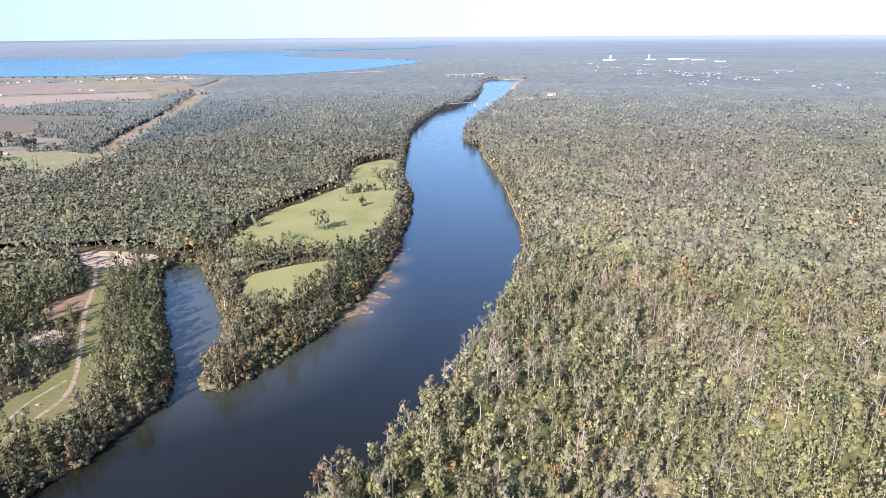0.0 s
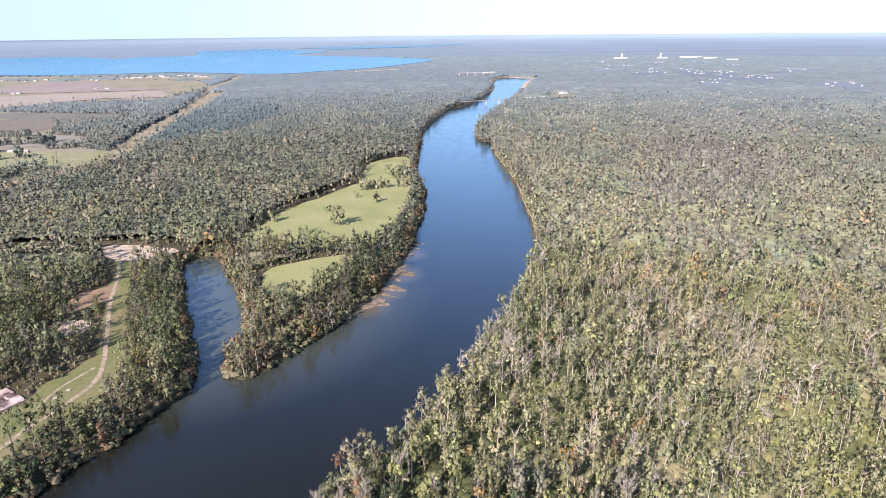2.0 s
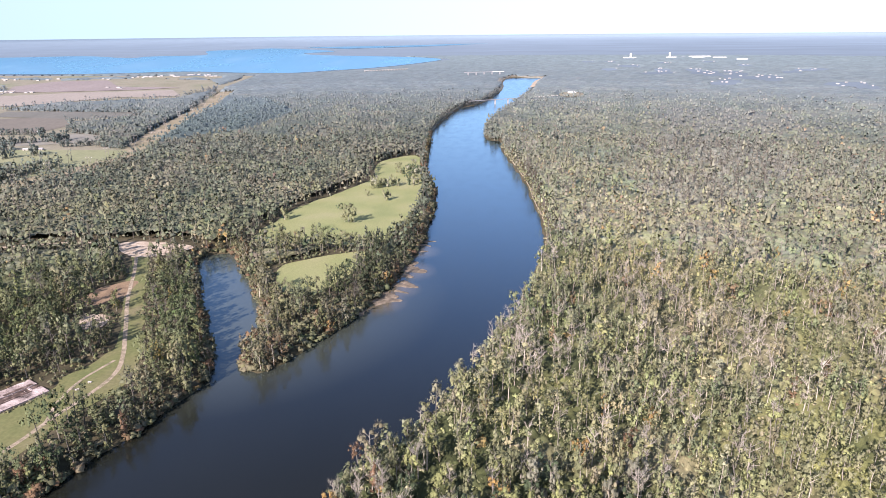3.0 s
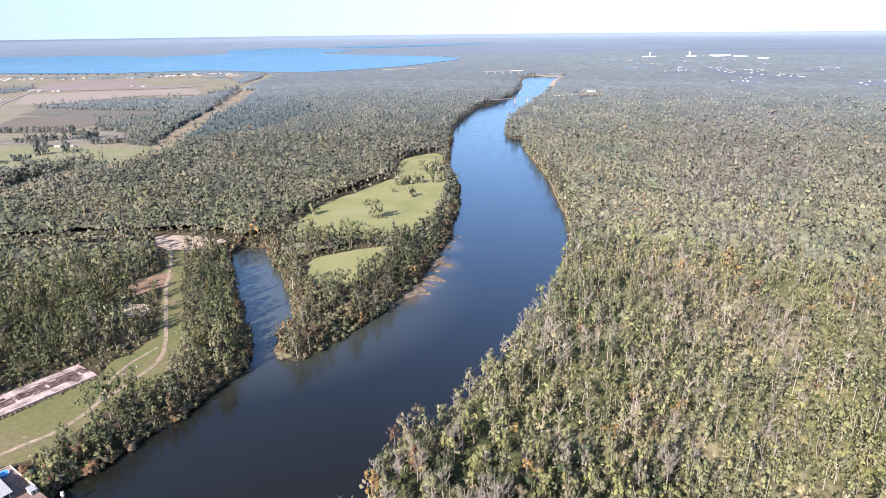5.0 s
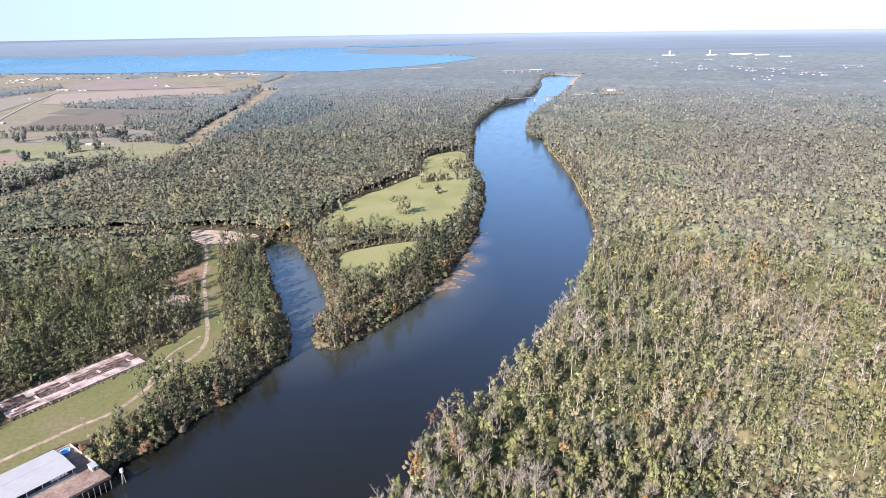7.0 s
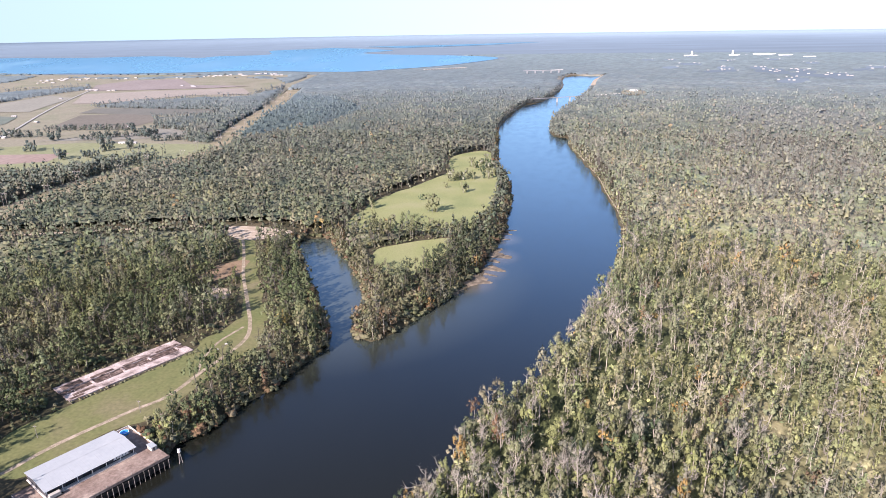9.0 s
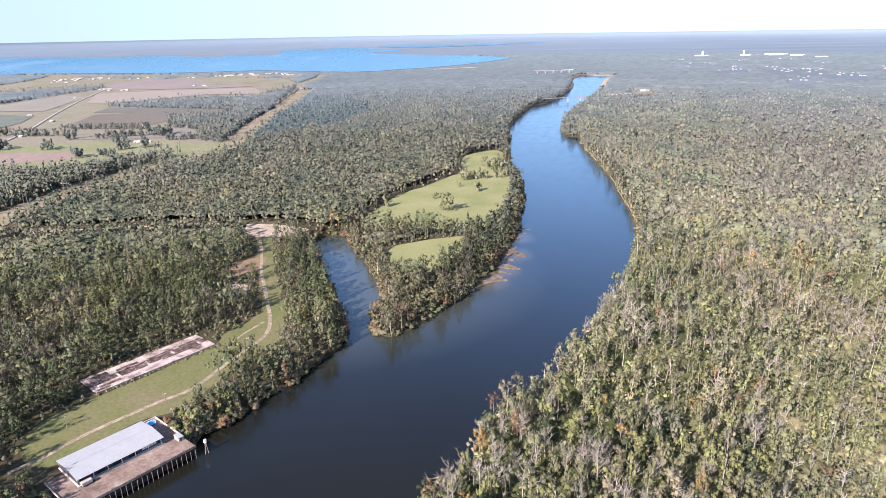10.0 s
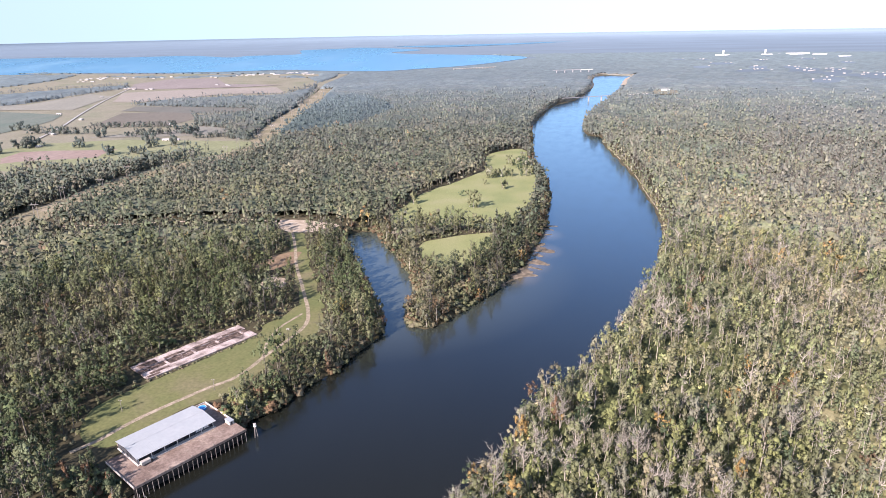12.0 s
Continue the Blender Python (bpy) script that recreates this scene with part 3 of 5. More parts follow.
def tree_shape(kind, detail, seed):
    """Crown and wood of one tree, 1 unit = 1 metre. detail 3 is the richest, 0 the plainest, 4 a broad tree seen from far."""
    g = np.random.default_rng(seed)
    sides = 5 if detail == 3 else 3
    wood, leaf = [], []
    tall = {"oak": 14.5, "slim": 16, "bare": 16, "pine": 19, "bush": 5, "vine": 12}[kind] * g.uniform(0.85, 1.15)
    lean = g.normal(0, 0.05, 2) * tall
    size = {4: 1.1, 3: 0.46, 2: 0.62, 1: 1.3, 0: 2.6}[detail]
    level = {4: 1, 3: 1, 2: 0, 1: 0, 0: 0}[detail]
    if kind == "bush":
        blobs = [(*(g.normal(0, 1.3, 2)), tall * g.uniform(0.15, 0.5), g.uniform(1.1, 2.0), g.uniform(1.0, 2.0)) for _ in range({4: 4, 3: 6, 2: 5, 1: 2, 0: 1}[detail])]
        leaf = [clumps(g, blobs, 1.0, level), cards(g, blobs, {4: 60, 3: 130, 2: 50, 1: 6, 0: 3}[detail], size, detail > 2)]
        return join(leaf), tube([(0, 0, -0.3), (0, 0, tall * 0.4)], [0.12, 0.05], 3)
    if detail == 0:
        blobs = [(0.0, 0.0, tall * 0.7, g.uniform(2.4, 3.6), g.uniform(3.0, 4.6))]
        return clumps(g, blobs, 1.0, 0, True), (np.array([(0, 0, 0), (0.01, 0, 0), (0, 0.01, 0)]), np.array([(0, 1, 2)]), np.array([(0, 0, 1.0)] * 3))
    r = {"oak": 0.28, "slim": 0.25, "bare": 0.27, "pine": 0.22, "vine": 0.25}[kind] * (1.0 if detail > 1 else 1.3)
    top = np.array([lean[0], lean[1], tall * (0.96 if kind in ("slim", "pine", "bare") else 0.85)])
    bend = top * 0.5 + np.r_[g.normal(0, 0.35, 2), 0]
    wood.append(tube([(0, 0, -0.4), bend, top] if detail > 1 else [(0, 0, 0), top], [r, r * 0.72, r * 0.22] if detail > 1 else [r, r * 0.4], sides))
    limbs = {4: 3, 3: 7, 2: 2, 1: 1}[detail] + ({4: 4, 3: 6, 2: 5, 1: 3}[detail] if kind == "bare" else 0)
    ends = []
    for i in range(limbs):
        base = top * g.uniform(0.38, 0.9)
        t = g.uniform(0, 6.28)
        out = {"oak": 3.4, "slim": 1.9, "bare": 3.0, "pine": 1.6, "vine": 1.9}[kind] * g.uniform(0.6, 1.2)
        tip = base + np.array([np.cos(t) * out, np.sin(t) * out, out * g.uniform(0.55, 1.4)])
        ends.append((base, tip))
        if detail > 2:
            mid = (base + tip) / 2 + np.r_[np.cos(t), np.sin(t), -1] * out * 0.1
            wood.append(tube([base, mid, tip], [r * 0.5, r * 0.32, 0.04], 3))
        else:
            wood.append(tube([base, tip], [r * 0.55, 0.06], 3))
    if kind == "bare":
        n = {4: 50, 3: 120, 2: 60, 1: 14}[detail]
        k = g.integers(0, len(ends), n)
        u = g.uniform(0.25, 1, (n, 1))
        roots = np.array([ends[j][0] for j in k]) * (1 - u) + np.array([ends[j][1] for j in k]) * u
        ways = np.c_[g.normal(0, 0.7, (n, 2)), np.abs(g.normal(0.75, 0.4, n))]
        ways /= np.linalg.norm(ways, axis=1)[:, None]
        wood.append(slivers(g, roots, ways, g.uniform(1.2, 3.0, n), {4: 0.4, 3: 0.15, 2: 0.2, 1: 0.45}[detail]))
        blobs = [(*(top * h + g.normal(0, 1.0, 3)), g.uniform(0.6, 1.3), g.uniform(0.7, 1.5)) for h in g.uniform(0.4, 0.95, 3)]
        leaf = [clumps(g, blobs[:2], 0.9, level), cards(g, blobs, {4: 50, 3: 60, 2: 30, 1: 6}[detail], size, False)]
        return join(leaf), join(wood)
    count = {4: 9, 3: 18, 2: 11, 1: 4}[detail]
    fat = {4: 1.15, 3: 0.85, 2: 1.0, 1: 1.4}[detail]
    if kind == "oak":
        low, out = (0.25, 2.4) if detail == 4 else (0.36, 2.1)
        blobs = [(*(g.normal(0, out, 2) + top[:2]), tall * h, g.uniform(0.9, 1.7) * fat, g.uniform(1.1, 2.0) * fat) for h in np.linspace(low, 0.95, count) + g.normal(0, 0.06, count)]
    elif kind == "slim":
        blobs = [(*(g.normal(0, 1.2, 2) + top[:2] * h), tall * h, g.uniform(0.6, 1.15) * fat, g.uniform(1.3, 2.4) * fat) for h in np.linspace(g.choice([0.25, 0.4, 0.55]), 0.97, count)]
    elif kind == "vine":
        blobs = [(*(g.normal(0, 1.4, 2) + top[:2] * h), tall * h, g.uniform(0.8, 1.5) * fat, g.uniform(1.3, 2.3) * fat) for h in np.linspace(0.08, 0.92, count)]
    else:
        blobs = [(*(g.normal(0, 0.7, 2) + top[:2] * h), tall * h, 2.3 * (1.35 - h) * fat, g.uniform(0.9, 1.4) * fat) for h in np.linspace(0.42, 1.0, count)]
    leaf = [clumps(g, blobs, {4: 1.0, 3: 0.68, 2: 0.64, 1: 0.9}[detail], level, detail == 1), cards(g, blobs, {4: 150, 3: 360, 2: 145, 1: 9}[detail], size, detail > 2)]
    return join(leaf), join(wood)


OLIVE, DARK, LIME, TAN, GREY = (0.118, 0.126, 0.068), (0.054, 0.074, 0.04), (0.155, 0.168, 0.07), (0.182, 0.165, 0.106), (0.148, 0.15, 0.11)
GOLD, RUST, PALE = (0.24, 0.16, 0.06), (0.118, 0.073, 0.043), (0.3, 0.275, 0.235)
KINDS = ["oak", "slim", "bare", "pine", "bush", "vine"]
TINTS = np.array([OLIVE, DARK, LIME, TAN, GREY, GOLD, RUST])


def choose(P, kindw, tintw, g):
    k = g.choice(6, len(P), p=np.array(kindw) / sum(kindw))
    t = g.choice(7, len(P), p=np.array(tintw) / sum(tintw))
    k = np.where((t >= 5) & (k < 4), 0, k)
    mean = (TINTS * np.array(tintw)[:, None]).sum(0) / sum(tintw)
    own = np.where(t >= 5, 0.8, 0.5)[:, None]
    return k, (TINTS[t] * own + mean * (1 - own)) * g.uniform(0.86, 1.16, (len(P), 1)) * (1 + g.normal(0, 0.03, (len(P), 3)))


def woods(name, P, kinds, tints, detail, label, scale=1.0, bark=PALE, leaf=None, base=None, variants=6, category="woods"):
    """Many trees as one body: each has its own place, turn, size and tint."""
    g = np.random.default_rng(len(P) + detail)
    V, F, I, C, N, n = [], [], [], [], [], 0
    sort = g.integers(0, variants, len(P))
    for ki, kind in enumerate(KINDS):
        for v in range(variants):
            pick = np.where((kinds == ki) & (sort == v))[0]
            if not len(pick):
                continue
            (lv, lf, ln), (wv, wf, wn1) = tree_shape(kind, detail, 100 * ki + v)
            tv, tf, tn = join([(lv, lf, ln), (wv, wf, wn1)])
            m = len(pick)
            t, s = g.uniform(0, 6.28, m), (0.55 + 0.9 * g.beta(1.8, 2.4, m)) * scale
            c, sn = np.cos(t)[:, None] * s[:, None], np.sin(t)[:, None] * s[:, None]
            X = tv[:, 0] * c - tv[:, 1] * sn + P[pick, 0][:, None]
            Y = tv[:, 0] * sn + tv[:, 1] * c + P[pick, 1][:, None]
            Z = tv[:, 2] * (s * g.uniform(0.85, 1.2, m))[:, None] + (LAND if base is None else base[pick][:, None])
            V.append(np.stack([X, Y, Z], -1).reshape(-1, 3))
            c, sn = np.cos(t)[:, None], np.sin(t)[:, None]
            N.append(np.stack([tn[:, 0] * c - tn[:, 1] * sn, tn[:, 0] * sn + tn[:, 1] * c, np.tile(tn[:, 2], (m, 1))], -1).reshape(-1, 3))
            F.append((np.arange(m)[:, None, None] * len(tv) + tf).reshape(-1, 3) + n)
            I.append(np.tile(np.r_[np.zeros(len(lf)), np.ones(len(wf))], m))
            col = np.empty((m, len(tv), 3))
            col[:, : len(lv)] = tints[pick][:, None]
            col[:, len(lv) :] = np.array(bark) * g.uniform(0.55, 1.15, (m, 1, 1))
            C.append(col.reshape(-1, 3))
            n += m * len(tv)
    V, F, C = far_map(np.concatenate(V)), np.concatenate(F), np.concatenate(C)
    ob = link(name, V, F, [leaf or LEAF, BARK], np.concatenate(I), C, normals=np.concatenate(N))
    return tagged(ob, label, category, kind="stuff")


def scatter(x0, x1, y0, y1, step, seed):
    g = np.random.default_rng(seed)
    X, Y = np.meshgrid(np.arange(x0, x1, step), np.arange(y0, y1, step))
    P = np.c_[X.ravel(), Y.ravel()] + g.uniform(-0.5, 0.5, (X.size, 2)) * step
    return P


SLAB_CLEAR = np.array([(-295, 320), (-266, 304), (-305, 226), (-333, 243)], float)
OPEN = [SLAB_CLEAR, LOWER_FIELD, UPPER_FIELD, LAWN_EDGE, VERGE, SANDY, PATCH, CLEAR, SLAB, YARD]
FARMS = np.array([(-682, 985), (-694, 1105), (-740, 1230), (-815, 1460), (-960, 1880), (-1060, 2130), (-1180, 2480), (-1330, 3120), (-4500, 3200), (-4500, 900), (-1500, 700), (-930, 560), (-760, 590)], float)
POND = np.array(LAKE, float)
POND_RIM = POND.mean(0) + (POND - POND.mean(0)) * 1.03
BLOCKS = [np.array(b, float) for b in (WOODSA, WOODSB, WOODSC, WOODSD, WOODSE)]


def is_wooded(P, margin=2.5):
    """Which places of the plan carry trees."""
    keep = ~inside(P, RIVER) & ~inside(P, POND)
    for o in OPEN:
        keep &= ~inside(P, o)
        if margin > 2:
            near_by = np.where(keep & (np.hypot(*(P - o.mean(0)).T) < 300))[0]
            keep[near_by[distance(P[near_by], o, True) < 3.0]] = False
    farm = inside(P, FARMS)
    for b in BLOCKS:
        farm &= ~inside(P, b)
    keep &= ~farm
    for line, closed, gap, x0, x1, y0, y1 in (
        (RIVER[::2], True, margin, -520, 130, -500, 3300),
        (POWER + (5, -10), False, 22, -1150, -560, 200, 2400),
        (SAND_ROAD + (5, -9), False, 14, -800, -350, 440, 620),
        (ROAD, False, 6, -400, -230, 100, 600),
    ):
        close = np.where(keep & (P[:, 0] > x0) & (P[:, 0] < x1) & (P[:, 1] > y0) & (P[:, 1] < y1))[0]
        keep[close[distance(P[close], line, closed) <= gap]] = False
    return keep


def wooded(P, margin=2.5, gaps=True):
    ok = is_wooded(P, margin)
    if gaps:
        # glades: the canopy thins out in small ragged gaps
        ok &= ~((waves(P, 17, 13) < -0.6) & (waves(P, 45, 14) < 0.5))
    return P[ok]


def seen(P, lo, hi):
    """Places in the wide wedge ahead, between two distances from the hub."""
    d = P - HUB
    r, t = np.hypot(d[:, 0], d[:, 1]), np.degrees(np.arctan2(d[:, 0], d[:, 1]))
    return P[(r >= lo) & (r < hi) & (t > (-82 if hi < 700 else -60)) & (t < 40)]


def sorts(P, g):
    """Kind and tint for each place: bottomland on the east bank, mixed woods on the west."""
    east = P[:, 0] > np.interp(P[:, 1], [150, 500, 1270, 2080, 3000], [-95, 10, -60, -20, 40])
    f1, f2 = waves(P, 160, 11), waves(P, 60, 12)
    kinds, tints = np.zeros(len(P), int), np.zeros((len(P), 3))
    zones = [
        (east & (f1 > 0.35), [2, 4, 6, 0, 2, 2], [6, 1.2, 3, 2.5, 3.2, 0.15, 0.2]),
        (east & (f1 <= 0.35) & (f2 > 0.1), [2, 5, 2.5, 0, 3, 5], [5, 0.5, 6, 2, 2, 0.15, 0.1]),
        (east & (f1 <= 0.35) & (f2 <= 0.1), [3, 6, 2.5, 0.1, 2, 4], [6, 1.5, 4, 2, 3, 0.2, 0.15]),
        (~east & (f1 > 0.3), [5, 3, 3, 0.3, 1, 3], [5, 2, 1, 3, 4, 0.03, 0.15]),
        (~east & (f1 <= 0.3), [9, 2, 0.7, 0.8, 1, 4], [6, 5, 2, 1, 1.2, 0.06, 0.1]),
    ]
    for z, kw, tw in zones:
        if z.any():
            kinds[z], tints[z] = choose(P[z], kw, tw, g)
    tints[east] *= 1.32
    away = np.clip((np.hypot(*(P - HUB).T) - 450) / 400, 0, 1)[:, None]
    tints = np.where(east[:, None], tints, tints * (np.array((1.02, 1.11, 0.98)) * (1 - away) + np.array((1.06, 1.04, 0.94)) * away))
    # whole stands run browner, paler or deeper green
    stand, patch = np.clip(waves(P, 150, 71), -1.3, 1.3)[:, None], np.clip(waves(P, 48, 72), -1.3, 1.3)[:, None]
    tints = tints * (1 + stand * (0.2, 0.13, 0.14)) * (1 + 0.15 * patch)
    # dark blue-green pine plantation beside the power line
    pines = inside(P, np.array([(-700, 1126), (-840, 1549), (-985, 2022), (-808, 1953), (-597, 1632), (-590, 1345)], float))
    kinds[pines] = 3
    tints[pines] = np.array((0.07, 0.105, 0.078)) * g.uniform(0.85, 1.15, (pines.sum(), 1))
    # leafless grey stands on the east plain
    pale = np.zeros(len(P), bool)
    for px, py, pr in ((300, 1150, 100), (430, 1520, 150), (225, 855, 65), (335, 1005, 75), (190, 640, 40)):
        pale |= np.hypot(P[:, 0] - px, (P[:, 1] - py) * 0.7) < pr * (1 + 0.35 * waves(P, 40, 17))
    if pale.any():
        kinds[pale], tints[pale] = choose(P[pale], [1, 3, 6, 0, 1, 1], [1, 0.3, 1, 5, 7, 0, 0], g)
        tints[pale] *= 1.25
    # tan scrub along the inlet, dark oaks between the meadows and the river
    scrub = distance(P, np.array(INLET[6:14] + LEFT_NORTH[:3], float)) < 26
    oaks = (distance(P, bank_l[(bank_l[:, 1] > 420) & (bank_l[:, 1] < 1000)]) < 34) & (P[:, 1] > 430) & ~east & ~scrub & (P[:, 0] > -165)
    for z, kw, tw in ((scrub, [0.4, 1, 0.4, 0, 7, 2], [4, 0.5, 2.5, 6, 3, 0, 0.2]), (oaks, [9, 1, 0.3, 0, 1, 2], [3, 8, 0.5, 0.6, 0.5, 0, 0.1])):
        if z.any():
            kinds[z], tints[z] = choose(P[z], kw, tw, g)
    return kinds, tints


def hazed(tints, P):
    """Haze put into the colours: greyer, bluer and more alike with distance."""
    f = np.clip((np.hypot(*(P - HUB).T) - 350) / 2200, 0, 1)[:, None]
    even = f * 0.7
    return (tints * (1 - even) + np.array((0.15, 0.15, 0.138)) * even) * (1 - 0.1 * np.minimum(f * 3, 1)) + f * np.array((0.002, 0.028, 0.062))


def plant(name, P, detail, seed, label, scale=1.0, grey=False, bark=1.0, dim=1.0):
    kinds, tints = sorts(P, np.random.default_rng(seed))
    # grey: colour the trees with the haze of their distance
    tints = hazed(tints, P) if grey else tints * dim
    return woods(name, P, kinds, tints, detail, label, scale, leaf=FAR_LEAF if detail < 2 else LEAF, bark=np.array(PALE) * bark, base=np.interp(distance(P, RIVER[::2], True), [0, 4, 12], [0.0, 2.4, LAND]))


gd = np.random.default_rng(8)
P1 = seen(wooded(scatter(-600, 520, 60, 720, 7.0, 1)), 110, 690)
P1 = P1[gd.uniform(555, 690, len(P1)) > np.hypot(*(P1 - HUB).T)]
open_plain = np.clip(0.04 + 0.2 * waves(P1, 70, 61), 0, 0.45) * (P1[:, 0] > np.interp(P1[:, 1], [150, 500, 700], [-60, 60, 60]))
P1 = P1[gd.uniform(0, 1, len(P1)) > open_plain]
P1 = P1[np.hypot(P1[:, 0] + 33, (P1[:, 1] - 367) * 0.5) > 5]  # trees that stuck out in view on this point are dropped; brush stays
stretch = (P1[:, 0] > -105) & (P1[:, 0] < 60) & (P1[:, 1] > 150) & (P1[:, 1] < 262)
SINGLE, P1 = P1[stretch], P1[~stretch]
SINGLE = SINGLE[np.hypot(SINGLE[:, 0] + 83, SINGLE[:, 1] - 207) > 8]
on_east = P1[:, 0] > np.interp(P1[:, 1], [150, 500, 700], [-110, 0, 0])
plant("near_woods", P1[on_east], 2, 1, "olive and grey-trunked bottomland trees on the east bank", 1.2)
plant("near_woods", P1[~on_east], 2, 6, "dark green and tan trees on the west bank", 1.22, bark=0.42, dim=0.79)
UNDER = seen(wooded(scatter(-600, -60, 60, 640, 5.4, 21), 1.5, False), 110, 640)
gu = np.random.default_rng(31)
uk, ut = choose(UNDER, [0, 0, 0, 0, 1, 0], [6, 3, 4, 2, 1, 0.05, 0.1], gu)
woods("undergrowth", UNDER, uk, ut * 0.82, 1, "low green and tan shrubs under the trees", 0.72, category="undergrowth")
P2 = seen(wooded(scatter(-1500, 1000, 300, 1450, 9.2, 2), gaps=False), 555, 1420)
P2 = P2[(gd.uniform(1150, 1420, len(P2)) > np.hypot(*(P2 - HUB).T)) & (gd.uniform(555, 690, len(P2)) < np.hypot(*(P2 - HUB).T))]
k2, t2 = sorts(P2, np.random.default_rng(2))
k2 = np.where(np.isin(k2, (1, 2)) & (gd.uniform(0, 1, len(P2)) < np.where(P2[:, 0] < -60, 0.7, 0.0)), 0, k2)
for side, thick in ((P2[:, 0] > -60, False), (P2[:, 0] <= -60, True)):
    woods("middle_woods", P2[side], k2[side], hazed(t2, P2)[side], 1, "dark green and grey mixed trees of the river plain" if thick else "olive and grey trees of the eastern river plain", 1.15, leaf=FAR_LEAF, bark=np.array(PALE) * 0.42)


def crown_layer(name, sector, turn, lo, hi, rows, step, tall, margin, label, mat, tint_of, keep=None, shrink=0.0, relief=1.0):
    """The closed top of a stand: every tree or vine mound a dome of its own height and colour, open at water, roads and clearings."""
    g = np.random.default_rng(77 + rows)
    A2, R2 = np.meshgrid(np.radians(np.arange(*sector, turn)), np.geomspace(lo, hi, rows))
    A2 = A2 + g.uniform(-0.35, 0.35, A2.shape) * radians(turn)
    R2 = R2 * (1 + g.uniform(-0.35, 0.35, R2.shape) * np.log(hi / lo) / rows)
    Q = np.c_[(HUB[0] + R2 * np.sin(A2)).ravel(), (HUB[1] + R2 * np.cos(A2)).ravel()]
    m, k = A2.shape
    ok = is_wooded(Q, margin)
    if shrink:
        # the closed layer stays back from the edges, where single trees stand
        for dx, dy in ((shrink, 0), (-shrink, 0), (0, shrink), (0, -shrink)):
            ok[ok] = is_wooded(Q[ok] + (dx, dy), margin)
    if keep is not None:
        ok &= keep(Q)
    table = g.uniform(0, 1, (256, 256, 3))
    cell = np.floor(Q / step).astype(int)
    best, win = np.full(len(Q), -1.0), np.zeros((len(Q), 2))
    for dx in (-1, 0, 1):
        for dy in (-1, 0, 1):
            c = cell + (dx, dy)
            r3 = table[c[:, 0] % 256, c[:, 1] % 256]
            T = (c + r3[:, :2]) * step
            d2 = ((Q - T) ** 2).sum(1) / step**2
            h = (0.55 + 0.6 * r3[:, 2]) * (1 - 1.05 * d2)
            better = h > best
            best, win = np.where(better, h, best), np.where(better[:, None], T, win)
    okg = ok.reshape(m, k)
    core = okg.copy()
    core[1:] &= okg[:-1]
    core[:-1] &= okg[1:]
    core[:, 1:] &= okg[:, :-1]
    core[:, :-1] &= okg[:, 1:]
    high = tall * (np.maximum(best, 0.12) * relief + 0.85 * (1 - relief)) * (1 + 0.22 * waves(Q, 70, 9)) + g.uniform(-1, 1, len(Q)) * (0.3 if lo < 500 else 0.13) * tall * relief
    if lo > 500:
        high = high * np.interp(R2.ravel(), [lo, lo * 1.1], [0.05, 1])
    high = np.where(core.ravel(), high, -0.4)
    for h in np.array(TOWN + TOWN0 + VIL1 + VIL2 + [(142, 2245), (715, 5020), (1010, 5050), (1215, 5090), (1330, 5000), (1400, 4720)], float):
        w = HUB - h
        u = np.clip((Q - h) @ w / np.hypot(*w) / 180, 0, 1)[:, None] * w / np.hypot(*w) * 180
        high = np.where(((Q - h - u) ** 2).sum(1) < 45**2, -0.3, high)
    each, back1 = np.unique(np.round(win, 2), axis=0, return_inverse=True)
    col = tint_of(each, g)[back1.ravel()]
    z0 = np.interp(distance(Q, RIVER[::2], True), [0, 4, 12], [0.3, 2.4, LAND]) if lo < 1000 else LAND
    j = (np.arange(m - 1)[:, None] * k + np.arange(k - 1)[None, :]).ravel()
    rows_ok = core.ravel() if shrink else ok
    j = j[rows_ok[j] & rows_ok[j + k] & rows_ok[j + 1] & rows_ok[j + k + 1]]
    F = np.c_[j, j + 1, j + k + 1, j + k]
    used, F = np.unique(F, return_inverse=True)
    ob = link(name, far_map(np.c_[Q, z0 + high])[used], F.reshape(-1, 4), [mat], col=col[used], smooth=True)
    return tagged(ob, label, "woods", kind="stuff")


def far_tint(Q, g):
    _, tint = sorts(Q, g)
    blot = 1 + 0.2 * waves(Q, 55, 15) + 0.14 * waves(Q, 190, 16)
    # haze in the colour: brighter and closer to blue-grey with distance
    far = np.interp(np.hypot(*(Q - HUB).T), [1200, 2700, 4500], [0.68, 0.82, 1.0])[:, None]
    haze_mix = np.interp(np.hypot(*(Q - HUB).T), [1500, 5000], [0, 0.85])[:, None]
    return (hazed(tint * np.clip(blot, 0.6, 1.45)[:, None], Q) * far * (1 - haze_mix) + np.array((0.15, 0.198, 0.207)) * haze_mix) * g.uniform(0.82, 1.15, (len(Q), 1))


def middle_tint(Q, g):
    _, tint = sorts(Q, g)
    return hazed(tint, Q) * np.clip(1 + 0.2 * waves(Q, 55, 15), 0.7, 1.3)[:, None] * g.uniform(0.62, 0.92, (len(Q), 1)) * np.where(Q[:, :1] > -60, 1.25, 1.0)


